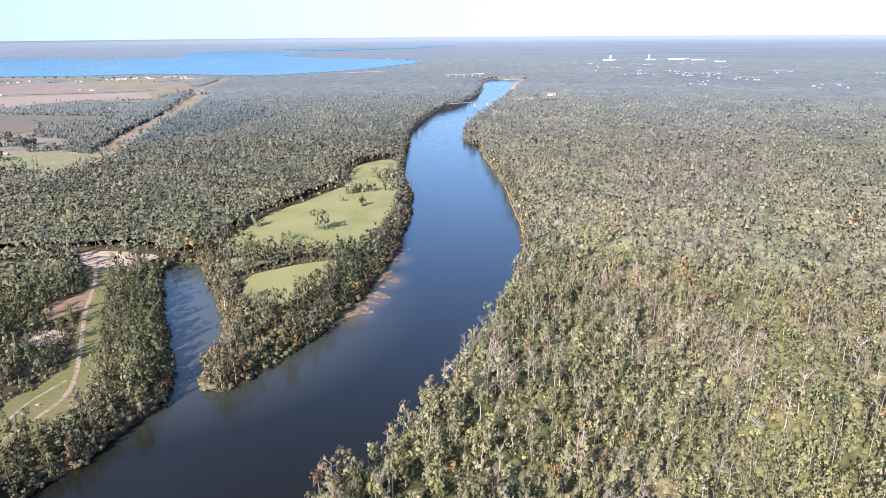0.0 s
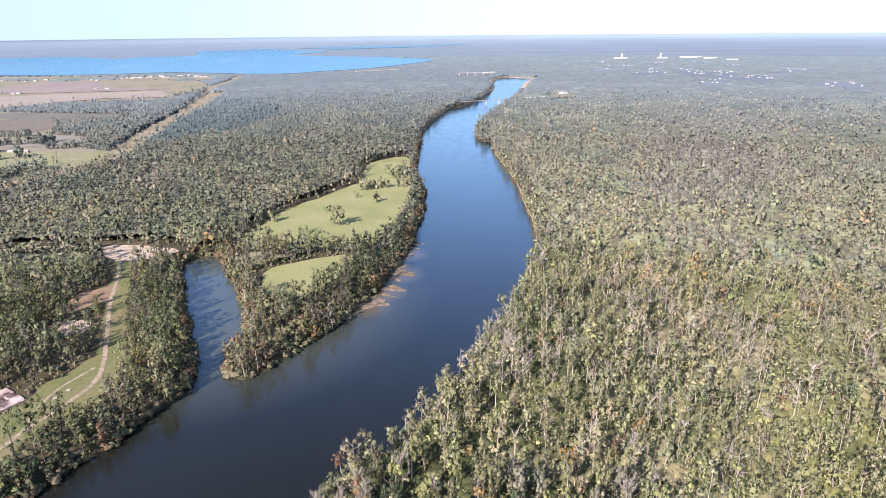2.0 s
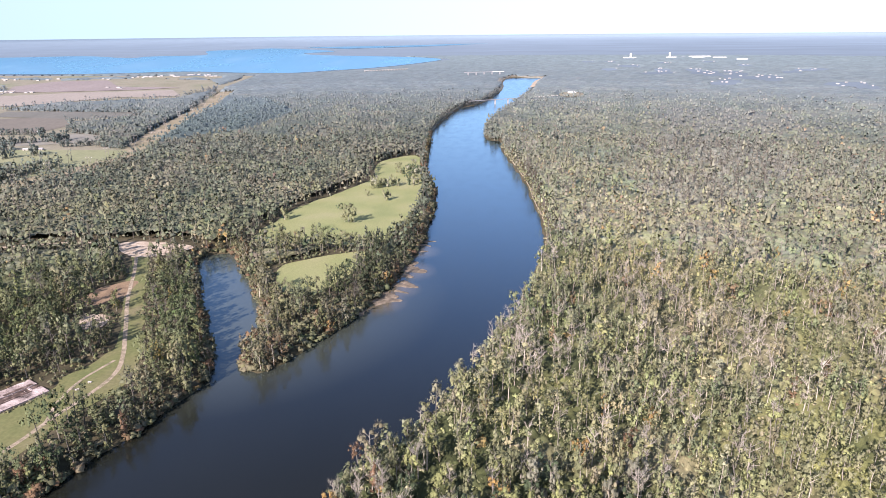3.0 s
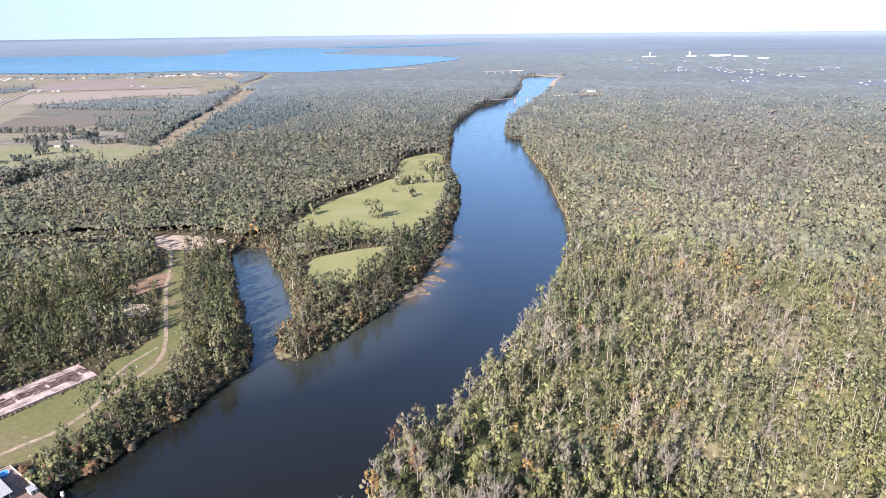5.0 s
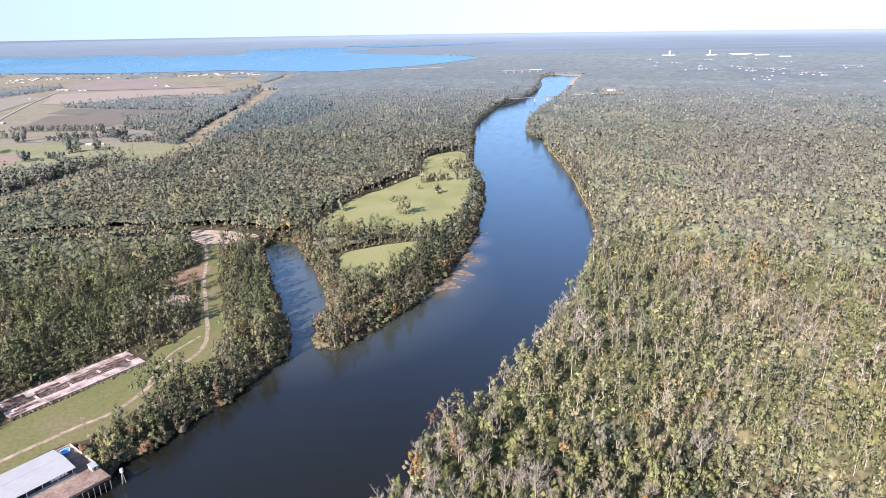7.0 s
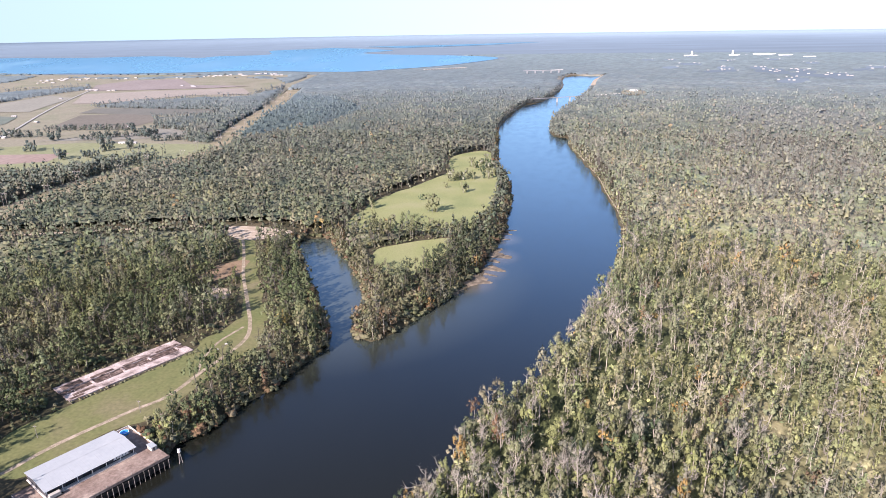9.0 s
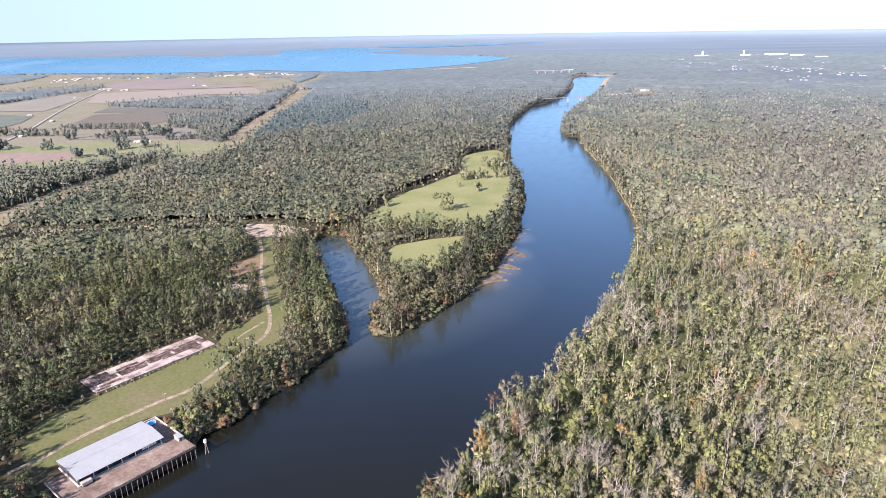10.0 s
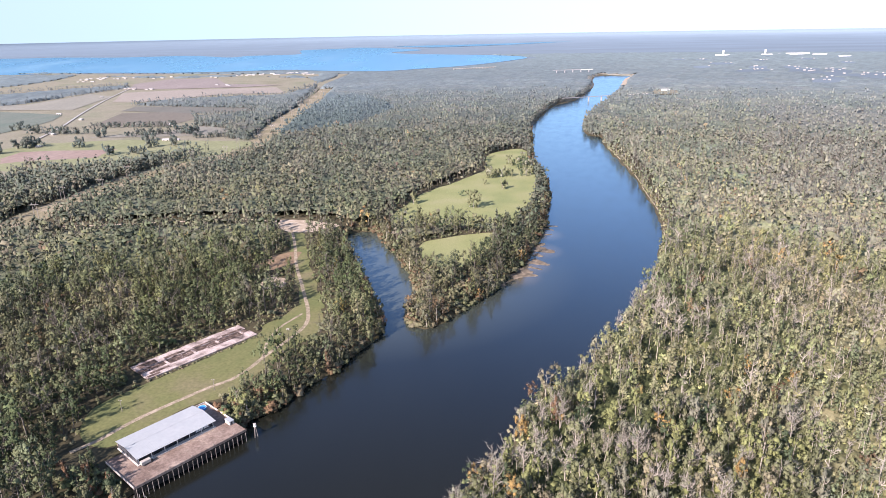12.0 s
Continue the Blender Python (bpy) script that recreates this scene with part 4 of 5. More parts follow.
def vine_tint(Q, g):
    """Vines and marsh plants: lime and straw on the open east plain, deeper green elsewhere, darkened for shaded gaps.
    """
    f1, f2 = waves(Q, 90, 61), waves(Q, 35, 62)
    lime, straw, shady_green = np.array((0.255, 0.265, 0.105)), np.array((0.29, 0.268, 0.155)), np.array((0.08, 0.096, 0.04))
    a1 = np.clip(0.5 + 0.7 * f1, 0, 1)[:, None]
    c = lime * a1 + straw * (1 - a1)
    shore = np.interp(Q[:, 1], [150, 500, 700], [-80, 10, 25])
    # denser green near the bank, its colour darkened for shadow between the trees
    a2 = np.clip(0.2 - 0.6 * f2 + np.interp(Q[:, 0] - shore, [30, 150], [0.95, 0]), 0, 1)[:, None]
    c = c * (1 - a2) + shady_green * a2
    return hazed(c * g.uniform(0.6, 1.1, (len(Q), 1)), Q)


crown_layer("vine_thicket", (-22, 42), 0.22, 120, 690, 280, 2.7, 3.4, 3.5, "yellow-green vines and marsh plants between the trees", VINES, vine_tint, lambda Q: Q[:, 0] > -112)
# lies below the tree tops and fills the dark gaps between them
crown_layer("middle_canopy", (-60, 42), 0.2, 600, 1240, 170, 7.0, 8.5, 3.0, "grey-green close woods of the river plain", CROWNS, middle_tint, None, 10.0, 0.5)
crown_layer("far_canopy", (-60, 42), 0.21, 1200, 2700, 190, 9.0, 10.5, 3.0, "closed woods far up the river, greyed for haze", CROWNS, far_tint, None, 0.0, 0.55)
crown_layer("horizon_canopy", (-62, 44), 0.24, 2690, 5600, 85, 15.0, 7.0, 3.0, "woods towards the horizon, coloured pale blue-grey for haze", CROWNS, far_tint, lambda Q: ~inside(Q, POND_RIM), 0.0, 0.7)
P3 = seen(wooded(scatter(-2100, 1700, 600, 2400, 12.0, 3), gaps=False), 1230, 2300)
P3 = P3[gd.uniform(1750, 2350, len(P3)) > np.hypot(*(P3 - HUB).T)]
k3, t3 = sorts(P3, np.random.default_rng(3))
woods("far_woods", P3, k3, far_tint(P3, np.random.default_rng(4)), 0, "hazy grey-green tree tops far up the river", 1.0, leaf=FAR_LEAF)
for o in BLOCKS[:3]:
    rim = ragged(np.concatenate([o[q] + (np.roll(o, -1, 0)[q] - o[q]) * np.linspace(0, 1, max(2, int(np.hypot(*(np.roll(o, -1, 0)[q] - o[q])) / 5)), False)[:, None] for q in range(len(o))]), 3.0, 5)
    rim = rim[distance(rim, POWER + (5, -10)) > 22]
    rk, rtint = choose(rim, [6, 1, 0.3, 0, 2, 3], [4, 6, 0.5, 0.5, 1, 0, 0], gd)
    woods("edge_woods", rim, rk, hazed(rtint, rim), 1, "dark trees along the edge of a farm wood", 1.0, leaf=FAR_LEAF, bark=np.array(PALE) * 0.5)
# the edges of the meadow and the forest road: a close wall of trees
def offset(line, d):
    t = np.gradient(line, axis=0)
    return line + np.c_[t[:, 1], -t[:, 0]] / np.hypot(*t.T)[:, None] * d


rims = np.concatenate([UPPER_FIELD.mean(0) + (UPPER_FIELD - UPPER_FIELD.mean(0)) * 1.05, offset(SAND_ROAD + (5, -9), -17), offset(SAND_ROAD + (5, -9), -21)])
rims = ragged(rims[~inside(rims, UPPER_FIELD) & ~inside(rims, RIVER) & (distance(rims, UPPER_FIELD, True) > 3) & (distance(rims, RIVER[::2], True) > 4)], 1.5, 8)
rims = np.concatenate([rims, ragged(rims, 2.5, 9)])
rk, rtint = choose(rims, [5, 2, 1, 0, 3, 4], [5, 5, 1, 1.5, 1.5, 0, 0.1], gd)
woods("edge_woods", rims, rk, hazed(rtint, rims), 1, "olive and dark green trees along the meadow and the forest road", 1.0, leaf=FAR_LEAF, bark=np.array(PALE) * 0.5)
HEDGE = np.array([(-900, 600), (-850, 740), (-815, 800), (-790, 840), (-765, 900), (-742, 985), (-740, 900), (-748, 800), (-752, 690), (-740, 600), (-800, 560)], float)
ph = scatter(-920, -700, 540, 1000, 5.2, 9)
ph = ph[inside(ph, HEDGE)]
gp = np.random.default_rng(44)
hk, ht = choose(ph, [6, 2, 0.3, 0, 1, 3], [4, 6, 0.5, 0.5, 1, 0, 0], gp)
woods("hedge_woods", ph, hk, hazed(ht * 1.15, ph), 1, "dense dark trees between the power line and the pasture", 1.15, leaf=FAR_LEAF, bark=np.array(PALE) * 0.5)

PE = seen(wooded(scatter(-110, 440, 100, 520, 3.9, 33), 1.8, False), 110, 470)
PE = PE[PE[:, 0] > np.interp(PE[:, 1], [150, 500], [-105, 0])]
ek, et = choose(PE, [0, 0, 0, 0, 1, 0], [3, 1, 6, 3, 1, 0.05, 0.1], gd)
woods("undergrowth", PE, ek, et * 1.6, 1, "low lime and straw shrubs between the tall trunks", 0.72, category="undergrowth")

# low bushes on the west bank, rusty in autumn, leaning over the water
gb = np.random.default_rng(41)
west = bank_l[(bank_l[:, 1] > 205) & (bank_l[:, 1] < 1300)]
fringe = np.repeat(west, 4, 0) + gb.normal(0, 2.5, (len(west) * 4, 2))
fd = distance(fringe, RIVER[::2], True)
fringe = fringe[~(inside(fringe, RIVER) & (fd > 0.8))]
fk, ft = choose(fringe, [0, 0, 0, 0, 5, 1], [4, 2.5, 1, 3, 0.6, 0.2, 4], gb)
fz = np.interp(np.where(inside(fringe, RIVER), 0, distance(fringe, RIVER[::2], True)), [0, 4, 12], [0.0, 2.4, LAND])
woods("bank_bushes", fringe, fk, ft * 0.8, 2, "rust and olive bushes hanging over the river bank", 1.2, base=fz, category="bushes")
ribbon("sandy_shore", spline([(x + 2.2, y) for x, y in RIGHT[8:16]], 8), 2.2, 1.4, SAND, "thin tan strip of bare bank at the waterline", "ground", 12)
ribbon("sandy_shore", spline([(-90, 3112), (64, 3050), (32, 2761), (14, 2480)], 20), 26, 5.6, SAND, "pale sandy shore at the river bend", "ground", 13)
up_l, up_r = bank_l[bank_l[:, 1] > 1400][::3], bank_r[bank_r[:, 1] > 1400][::3]
top_end = up_l[-1] + (up_r[0] - up_l[-1]) * np.linspace(0.1, 0.9, 6)[:, None]
foot = np.concatenate([up_l, top_end, up_r])
out = np.concatenate([np.tile((-1.0, 0.2), (len(up_l), 1)), np.tile((0.0, 1.0), (6, 1)), np.tile((1.0, 0.2), (len(up_r), 1))])
rise = np.concatenate([np.c_[foot + out * w, np.full(len(foot), z)] for w, z in ((-1, -0.4), (1, 1.0), (6, 4.2), (15, 6.7), (24, 6.9))])
n1 = len(foot)
q = (np.arange(4)[:, None] * n1 + np.arange(n1 - 1)[None, :]).ravel()
tagged(link("river_bank", far_map(rise), np.c_[q, q + 1, q + n1 + 1, q + n1], [mottled("shore_scrub", [(0.1, 0.105, 0.085), (0.15, 0.145, 0.12), (0.24, 0.22, 0.19)], 22)], smooth=True), "scrubby grey and tan river bank far upstream", "ground", kind="structure")
east_bank = bank_r[(bank_r[:, 1] > 150) & (bank_r[:, 1] < 1250)]
fringe = np.repeat(east_bank, 2, 0) + gb.normal(0, 2.0, (len(east_bank) * 2, 2)) + (4.0, 0)
fringe = fringe[(np.hypot(fringe[:, 0] + 83, fringe[:, 1] - 207) > 10) & ~inside(fringe, RIVER)]
fk, ft = choose(fringe, [0, 0, 0, 0, 5, 1], [4, 1, 3, 4, 2, 0.2, 0.3], gb)
fz = np.interp(np.where(inside(fringe, RIVER), 0, distance(fringe, RIVER[::2], True)), [0, 4, 12], [0.0, 2.4, LAND])
woods("bank_bushes", fringe, fk, ft, 1, "olive and tan bushes along the east bank", 0.8, base=fz, category="bushes")

for side, k in ((bank_l, 1), (bank_r, -1)):
    far_bank = side[(side[:, 1] > 1150) & (side[:, 1] < 2350)]
    fringe = np.repeat(far_bank, 3, 0) + gb.normal(0, 2.0, (len(far_bank) * 3, 2)) - (5.0 * k, 0)
    fringe = fringe[~inside(fringe, RIVER)]
    fk, ft = choose(fringe, [3, 1, 0.5, 0, 3, 2], [5, 3, 1, 3, 2, 0, 0.3], gb)
    fz = np.interp(distance(fringe, RIVER[::2], True), [0, 4, 12], [0.0, 2.4, LAND])
    woods("bank_bushes", fringe, fk, hazed(ft * 1.4, fringe), 1, "grey-green bushes and trees on the far river bank", 0.75, base=fz, category="bushes", bark=np.array(PALE) * 0.6)

# ---------------------------------------------------------------- farmland, lake, distance
def belt(name, lo, hi, label, stops):
    """The country towards the horizon: a broad ring of woods and clearings, with haze put into its colours."""
    aa = np.radians(np.arange(-75, 60, 0.5))
    rr = np.geomspace(lo, hi, 70)
    A2, R2 = np.meshgrid(aa, rr)
    Q = np.c_[(HUB[0] + R2 * np.sin(A2)).ravel(), (HUB[1] + R2 * np.cos(A2)).ravel()]
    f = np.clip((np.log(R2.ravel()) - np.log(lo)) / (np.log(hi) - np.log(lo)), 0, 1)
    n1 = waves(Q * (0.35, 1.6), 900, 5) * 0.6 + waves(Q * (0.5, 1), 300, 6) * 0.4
    # vertex colours run paler and bluer outward to imitate haze
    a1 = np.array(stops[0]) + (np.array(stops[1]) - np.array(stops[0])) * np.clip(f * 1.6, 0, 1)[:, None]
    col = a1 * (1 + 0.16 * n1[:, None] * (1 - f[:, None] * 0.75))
    m, k = A2.shape
    j = (np.arange(m - 1)[:, None] * k + np.arange(k - 1)[None, :]).ravel()
    free = distance(Q, RIVER[::4], True) > 25
    free &= ~inside(Q, RIVER)
    j = j[free[j] & free[j + k] & free[j + 1] & free[j + k + 1]]
    ob = link(name, far_map(np.c_[Q, LAND + 0.3 + np.clip((R2.ravel() - 9000) / 18900, 0, 1) * (40 - 30 * np.clip(0.5 + A2.ravel() / radians(44), 0, 1))]), np.c_[j, j + 1, j + k + 1, j + k], [HAZY_COUNTRY], col=col, smooth=True)
    return tagged(ob, label, "landscape", kind="structure")


HAZY_COUNTRY = leafy("hazy_country", 1.0, 1.0, 0.9)
belt("backdrop", 2600, 27900, "wooded country at the horizon, coloured pale blue-grey for haze", [(0.12, 0.152, 0.178), (0.138, 0.188, 0.238)])
PASTURE = mottled("pasture", [(0.16, 0.156, 0.104), (0.2, 0.186, 0.138), (0.146, 0.158, 0.096)], 120, fine=20, streak=0.2)
sheet("farmland", FARMS, LAND + 0.7, PASTURE, "tan and green open pasture land", "field", 150)


def field(outline, stops, label, z, scale=70):
    o = np.array(outline, float)
    edge = np.concatenate([o[i] + (np.roll(o, -1, 0)[i] - o[i]) * np.arange(5)[:, None] / 5 for i in range(len(o))])
    edge = ragged(edge, 2.0, len(label))
    mt = mottled("field_soil", stops, scale, fine=16, streak=0.18, stretch=(1, 0.3, 1))
    sheet("field", edge, LAND + z + 0.2, mt, label, "field", 150)


field([(-1180, 800), (-1160, 1000), (-1010, 1072), (-850, 1085), (-715, 1085), (-690, 1010), (-720, 875), (-800, 780), (-900, 745)], [(0.165, 0.182, 0.092), (0.2, 0.205, 0.118)], "green grazed pasture beside the power line", 0.78)
# field colours below carry some haze: less saturated, a little bluer
field(RED, [(0.215, 0.156, 0.132), (0.244, 0.191, 0.168)], "bare red ploughed field", 0.8)
field(TANA, [(0.162, 0.158, 0.131), (0.195, 0.191, 0.165)], "dry tan pasture", 0.95)
field(BROWNB, [(0.118, 0.109, 0.088), (0.144, 0.129, 0.106)], "brown stubble field", 1.07)
field(OLIVEB2, [(0.110, 0.113, 0.096), (0.135, 0.133, 0.116)], "olive brown weedy field", 1.19)
field(GREENC, [(0.095, 0.125, 0.101), (0.134, 0.148, 0.123)], "pale green sown field", 1.31)
field(TAND, [(0.186, 0.183, 0.154), (0.215, 0.211, 0.176)], "dry tan hay field", 1.43)
field(TANE, [(0.223, 0.199, 0.172), (0.251, 0.226, 0.194)], "long pale tan harvested field", 1.55)
field(PINKF, [(0.190, 0.164, 0.154), (0.215, 0.187, 0.176)], "pinkish brown harvested field", 1.67)
ribbon("farm_road", spline(FARMROAD, 25), 5.5, LAND + 2.0, flat("asphalt_pale", (0.33, 0.32, 0.3)), "pale straight farm road", "road", 9)
sheet("lake", spline(LAKE, 60, True), LAND + 1.6, LAKE_WATER, "bright blue lake behind the dam", "lake", 200)
sheet("lake", np.array(CHAN, float), LAND + 3, LAKE_WATER, "narrow blue arm of the lake", "lake", 300)
sheet("dam_sand", spline(DAMSAND, 30, True), LAND + 2.5, SAND, "pale sandy bank below the dam", "ground", 150)
sheet("far_clearing", spline([(50, 2200), (75, 2310), (126, 2290), (193, 2210), (133, 2120)], 20, True), LAND + 0.4, PASTURE, "tan clearing round a shed", "field", 150)


# ---------------------------------------------------------------- single trees
NAMES = ["oak_tree", "slim_tree", "bare_tree", "pine_tree", "bush", "vine_tree"]
WORDS = ["olive green broad", "dark green", "yellow-green", "tan autumn", "grey lichen-covered", "golden autumn", "rusty autumn"]
KIND_WORDS = ["oak with a branching pale trunk", "slim tree with a tall grey trunk", "tree with bare pale limbs", "pine with a tall trunk", "bush on the forest floor", "tree hung with vines"]
STOCK = {}


def tree(ki, ti, v, m, group, detail):
    """A tree as a thing with trunk and crown; alike ones share their meshes."""
    key = (ki, ti, v, detail, group)
    if key not in STOCK:
        (lv, lf, ln), (wv, wf, wn1) = tree_shape(KINDS[ki], detail, 100 * ki + 10 + v)
        root = hollow(NAMES[ki], m)
        link("crown", lv, lf, [LEAF], col=np.tile(hazed(TINTS[[ti]], np.array([(-900.0, 1000.0)]))[0] if group.startswith("farm") else TINTS[ti] * (1.3 if detail == 4 else 1.0), (len(lv), 1)), parent=root, normals=ln)
        link("trunk", wv, wf, [BARK], col=np.tile(np.array(PALE) * 0.85, (len(wv), 1)), parent=root, normals=wn1)
        STOCK[key] = tagged(root, f"{WORDS[ti]} {KIND_WORDS[ki]}", "bush" if ki == 4 else "tree", group)
        return root
    ob = copy_thing(STOCK[key], m)
    ob.scale = m.to_scale()
    return tagged(ob, group=group)


def place_tree(x, y, ki, ti, g, group, z=LAND, size=1.0, detail=3):
    s = g.uniform(0.8, 1.2) * size
    m = Matrix.LocRotScale((x, y, z), Euler((0, 0, g.uniform(0, 6.28))), (s, s, s * g.uniform(0.9, 1.15)))
    return tree(ki, ti, int(g.integers(0, 3)), m, group, detail)


gs = np.random.default_rng(51)
near_water = distance(SINGLE, RIVER[::2], True)
sk, _ = sorts(SINGLE, gs)
for (x, y), ki, nw in zip(SINGLE, sk, near_water):
    ti = int(gs.choice(7, p=np.array([6, 1.2, 5, 2, 2, 0.3, 0.2]) / 16.7))
    place_tree(x, y, int(ki), ti, gs, "trees on the east bank", float(np.interp(nw, [0, 4, 12], [0, 2.5, LAND])), 1.15)
for k in range(46):
    u, v = gs.uniform(-20, -2.5), gs.uniform(-6, 34)
    x, y = -248 + u * 0.447 - v * 0.894, 144 + u * 0.894 + v * 0.447
    if not inside(np.array([(x, y)]), RIVER)[0]:
        z = float(np.interp(distance(np.array([(x, y)]), RIVER, True)[0], [0, 4, 12], [0, 2.5, LAND]))
        place_tree(x, y, int(gs.choice([4, 4, 5])), int(gs.choice([0, 0, 1, 2, 6])), gs, "thicket beside the dock", z, 0.85)
for k in range(110):
    u, v = gs.uniform(62.5, 98), gs.uniform(1, 34)
    x, y = -248 + u * 0.447 - v * 0.894, 144 + u * 0.894 + v * 0.447
    d = float(distance(np.array([(x, y)]), RIVER, True)[0])
    if not inside(np.array([(x, y)]), RIVER)[0] and not inside(np.array([(x, y)]), LAWN_EDGE)[0]:
        place_tree(x, y, int(gs.choice([4, 4, 4, 5])), int(gs.choice([0, 1, 2, 2, 0, 6])), gs, "thicket beside the dock", float(np.interp(d, [0, 4, 12], [0, 2.5, LAND])), 0.9)
# golden and rusty oaks on the east plain
for x, y, ti, sz in ((51, 315, 5, 0.85), (75, 310, 5, 0.95), (58, 281, 6, 0.85), (34, 273, 5, 0.75), (-1, 240, 5, 0.9), (-13, 312, 5, 0.8), (-74, 262, 6, 0.9), (-92, 182, 5, 0.9)):
    place_tree(x, y, 0, ti, gs, "autumn trees", LAND, sz)
# meadow trees: broad oaks standing alone, and a grove across the neck of the meadow
for x, y, sz, ti in ((-190, 671, 1.05, 0), (-185, 674, 0.85, 0), (-196, 675, 0.8, 0), (-218, 726, 0.4, 1), (-171, 772, 0.8, 0), (-168, 776, 0.6, 4), (-200, 797, 0.5, 0), (-266, 676, 0.9, 0), (-262, 633, 0.6, 0), (-255, 592, 0.8, 0), (-208, 579, 0.8, 1), (-167, 591, 0.8, 0)):
    place_tree(x, y, 0, ti, gs, "meadow trees", LAND, sz * 1.25, 4)
for x, y, n in ((-204, 843, 3), (-195, 842, 3), (-188, 846, 2), (-180, 850, 3), (-174, 858, 3), (-182, 932, 3), (-172, 941, 3), (-161, 926, 3), (-150, 890, 4), (-150, 862, 3), (-170, 969, 3), (-155, 944, 4), (-160, 905, 3)):
    for k in range(n):
        place_tree(x + gs.normal(0, 4), y + gs.normal(0, 5), int(gs.choice([0, 0, 5])), int(gs.choice([0, 0, 1, 4])), gs, "meadow trees", LAND, 0.85, 4)
for i, (x, y) in enumerate(CLUMPS):
    for k in range(6):
        place_tree(x + gs.normal(0, 8), y + gs.normal(0, 7), 0, int(gs.choice([0, 1, 1])), gs, "farm trees", LAND, 1.15, 4)
for (x0, y0), (x1, y1), n in (((-1026, 1116), (-956, 1154), 24), ((-866, 1112), (-793, 1143), 24), ((-1210, 1222), (-1012, 1260), 44), ((-1236, 1116), (-1130, 1144), 24)):
    for u in np.linspace(0, 1, n):
        place_tree(x0 + (x1 - x0) * u + gs.normal(0, 4), y0 + (y1 - y0) * u + gs.normal(0, 4), 0, int(gs.choice([0, 1, 4])), gs, "farm hedgerow trees", LAND, 0.9, 4)

# ---------------------------------------------------------------- dock and warehouse
CONCRETE = mottled("stained_concrete", [(0.12, 0.085, 0.07), (0.2, 0.15, 0.125), (0.27, 0.215, 0.18)], 9, fine=7, bump=0.02)
PALE_CONCRETE = mottled("pale_concrete", [(0.42, 0.39, 0.36), (0.55, 0.52, 0.49)], 4, fine=6, bump=0.02)
ROOF = mottled("roof_metal", [(0.29, 0.315, 0.33), (0.325, 0.345, 0.36)], 12, rough=0.6, fine=6, streak=0.05)
DARK_WALL = mottled("dark_siding", [(0.03, 0.032, 0.038), (0.06, 0.062, 0.07)], 4)
PILE = mottled("weathered_timber", [(0.15, 0.135, 0.12), (0.28, 0.255, 0.23)], 3, fine=8)
# near-black colour stands in for the deep shade under the deck
SHADE_WOOD = mottled("shade_dark_timber", [(0.012, 0.011, 0.01), (0.025, 0.022, 0.02)], 3)
WHITE = flat("white_paint", (0.75, 0.75, 0.73), 0.5)
CREAM = flat("cream_wall", (0.37, 0.35, 0.32), 0.7)
BLUE = flat("blue_cover", (0.04, 0.28, 0.72), 0.4)
GLASS_DARK = flat("dark_window", (0.02, 0.025, 0.03), 0.15)
DOCK = pose(-248, 144, 7.0, 0, 0, 63.4)


def dock():
    root = hollow("dock", DOCK)
    for i in range(12):
        for j in range(4):
            x0, y0 = i * 5.08, (0, 10, 20, 31)[j]
            y1 = (10, 20, 31, 41)[j]
            if j == 3 and i < 2:
                continue
            part("deck_slab", box(x0 + 0.02, x0 + 5.06, y0 + 0.02, y1 - 0.02, -0.55, 0.0 - 0.03 * ((i + j) % 2), 0.03), CONCRETE, root)
    part("edge_beam", box(-0.2, 61.2, -0.35, 0.0, -1.2, 0.25, 0.05), CONCRETE, root)
    # set close behind the front piles so the under-deck reads as dark
    part("bulkhead", box(0.5, 60.5, 2.2, 2.6, -7.5, -0.56), SHADE_WOOD, root, "timber bulkhead, coloured near-black for the shade under the wharf")
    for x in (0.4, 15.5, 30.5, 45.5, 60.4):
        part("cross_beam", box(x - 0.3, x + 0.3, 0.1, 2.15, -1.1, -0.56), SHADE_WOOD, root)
    part("fender_beam", box(-0.2, 61.2, -0.5, -0.36, -2.6, -2.2), SHADE_WOOD, root)
    for i in range(24):
        x = 0.8 + i * 2.58
        part("pile", rod((x, -0.75, -9), (x + gs.normal(0, 0.08), -0.7, -1.5 + gs.normal(0, 0.25)), 0.15, 0.13), PILE, root, "pale weathered timber pile")
    for i in range(14):
        x = 0.8 + i * 4.6
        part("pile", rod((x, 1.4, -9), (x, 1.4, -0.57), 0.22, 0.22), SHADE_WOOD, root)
    for i in range(9):
        x, y = -3.5 + gs.uniform(0, 7), -0.6 - gs.uniform(0.3, 3.2)
        part("pile", rod((x, y, -9), (x + gs.normal(0, 0.3), y, -4.4 + gs.uniform(-1.4, 1.6)), 0.2, 0.16), PILE, root, "broken leaning timber pile stump")
    part("side_kerb", box(-0.35, 0.0, -0.3, 30, -0.6, 0.55, 0.04), CREAM, root, "white concrete parapet")
    part("side_kerb", box(61.0, 61.4, 12, 41.4, -0.6, 0.8, 0.04), PALE_CONCRETE, root, "white concrete parapet")
    part("side_kerb", box(52, 60.9, 41.0, 41.4, -0.6, 0.8, 0.04), PALE_CONCRETE, root, "white concrete parapet")
    for x in (6, 18, 30, 42, 54):
        part("bollard", rod((x, 0.5, 0), (x, 0.5, 0.7), 0.22, 0.28), PILE, root)
    return tagged(root, "stained brown concrete wharf on timber piles", "dock")


dock()


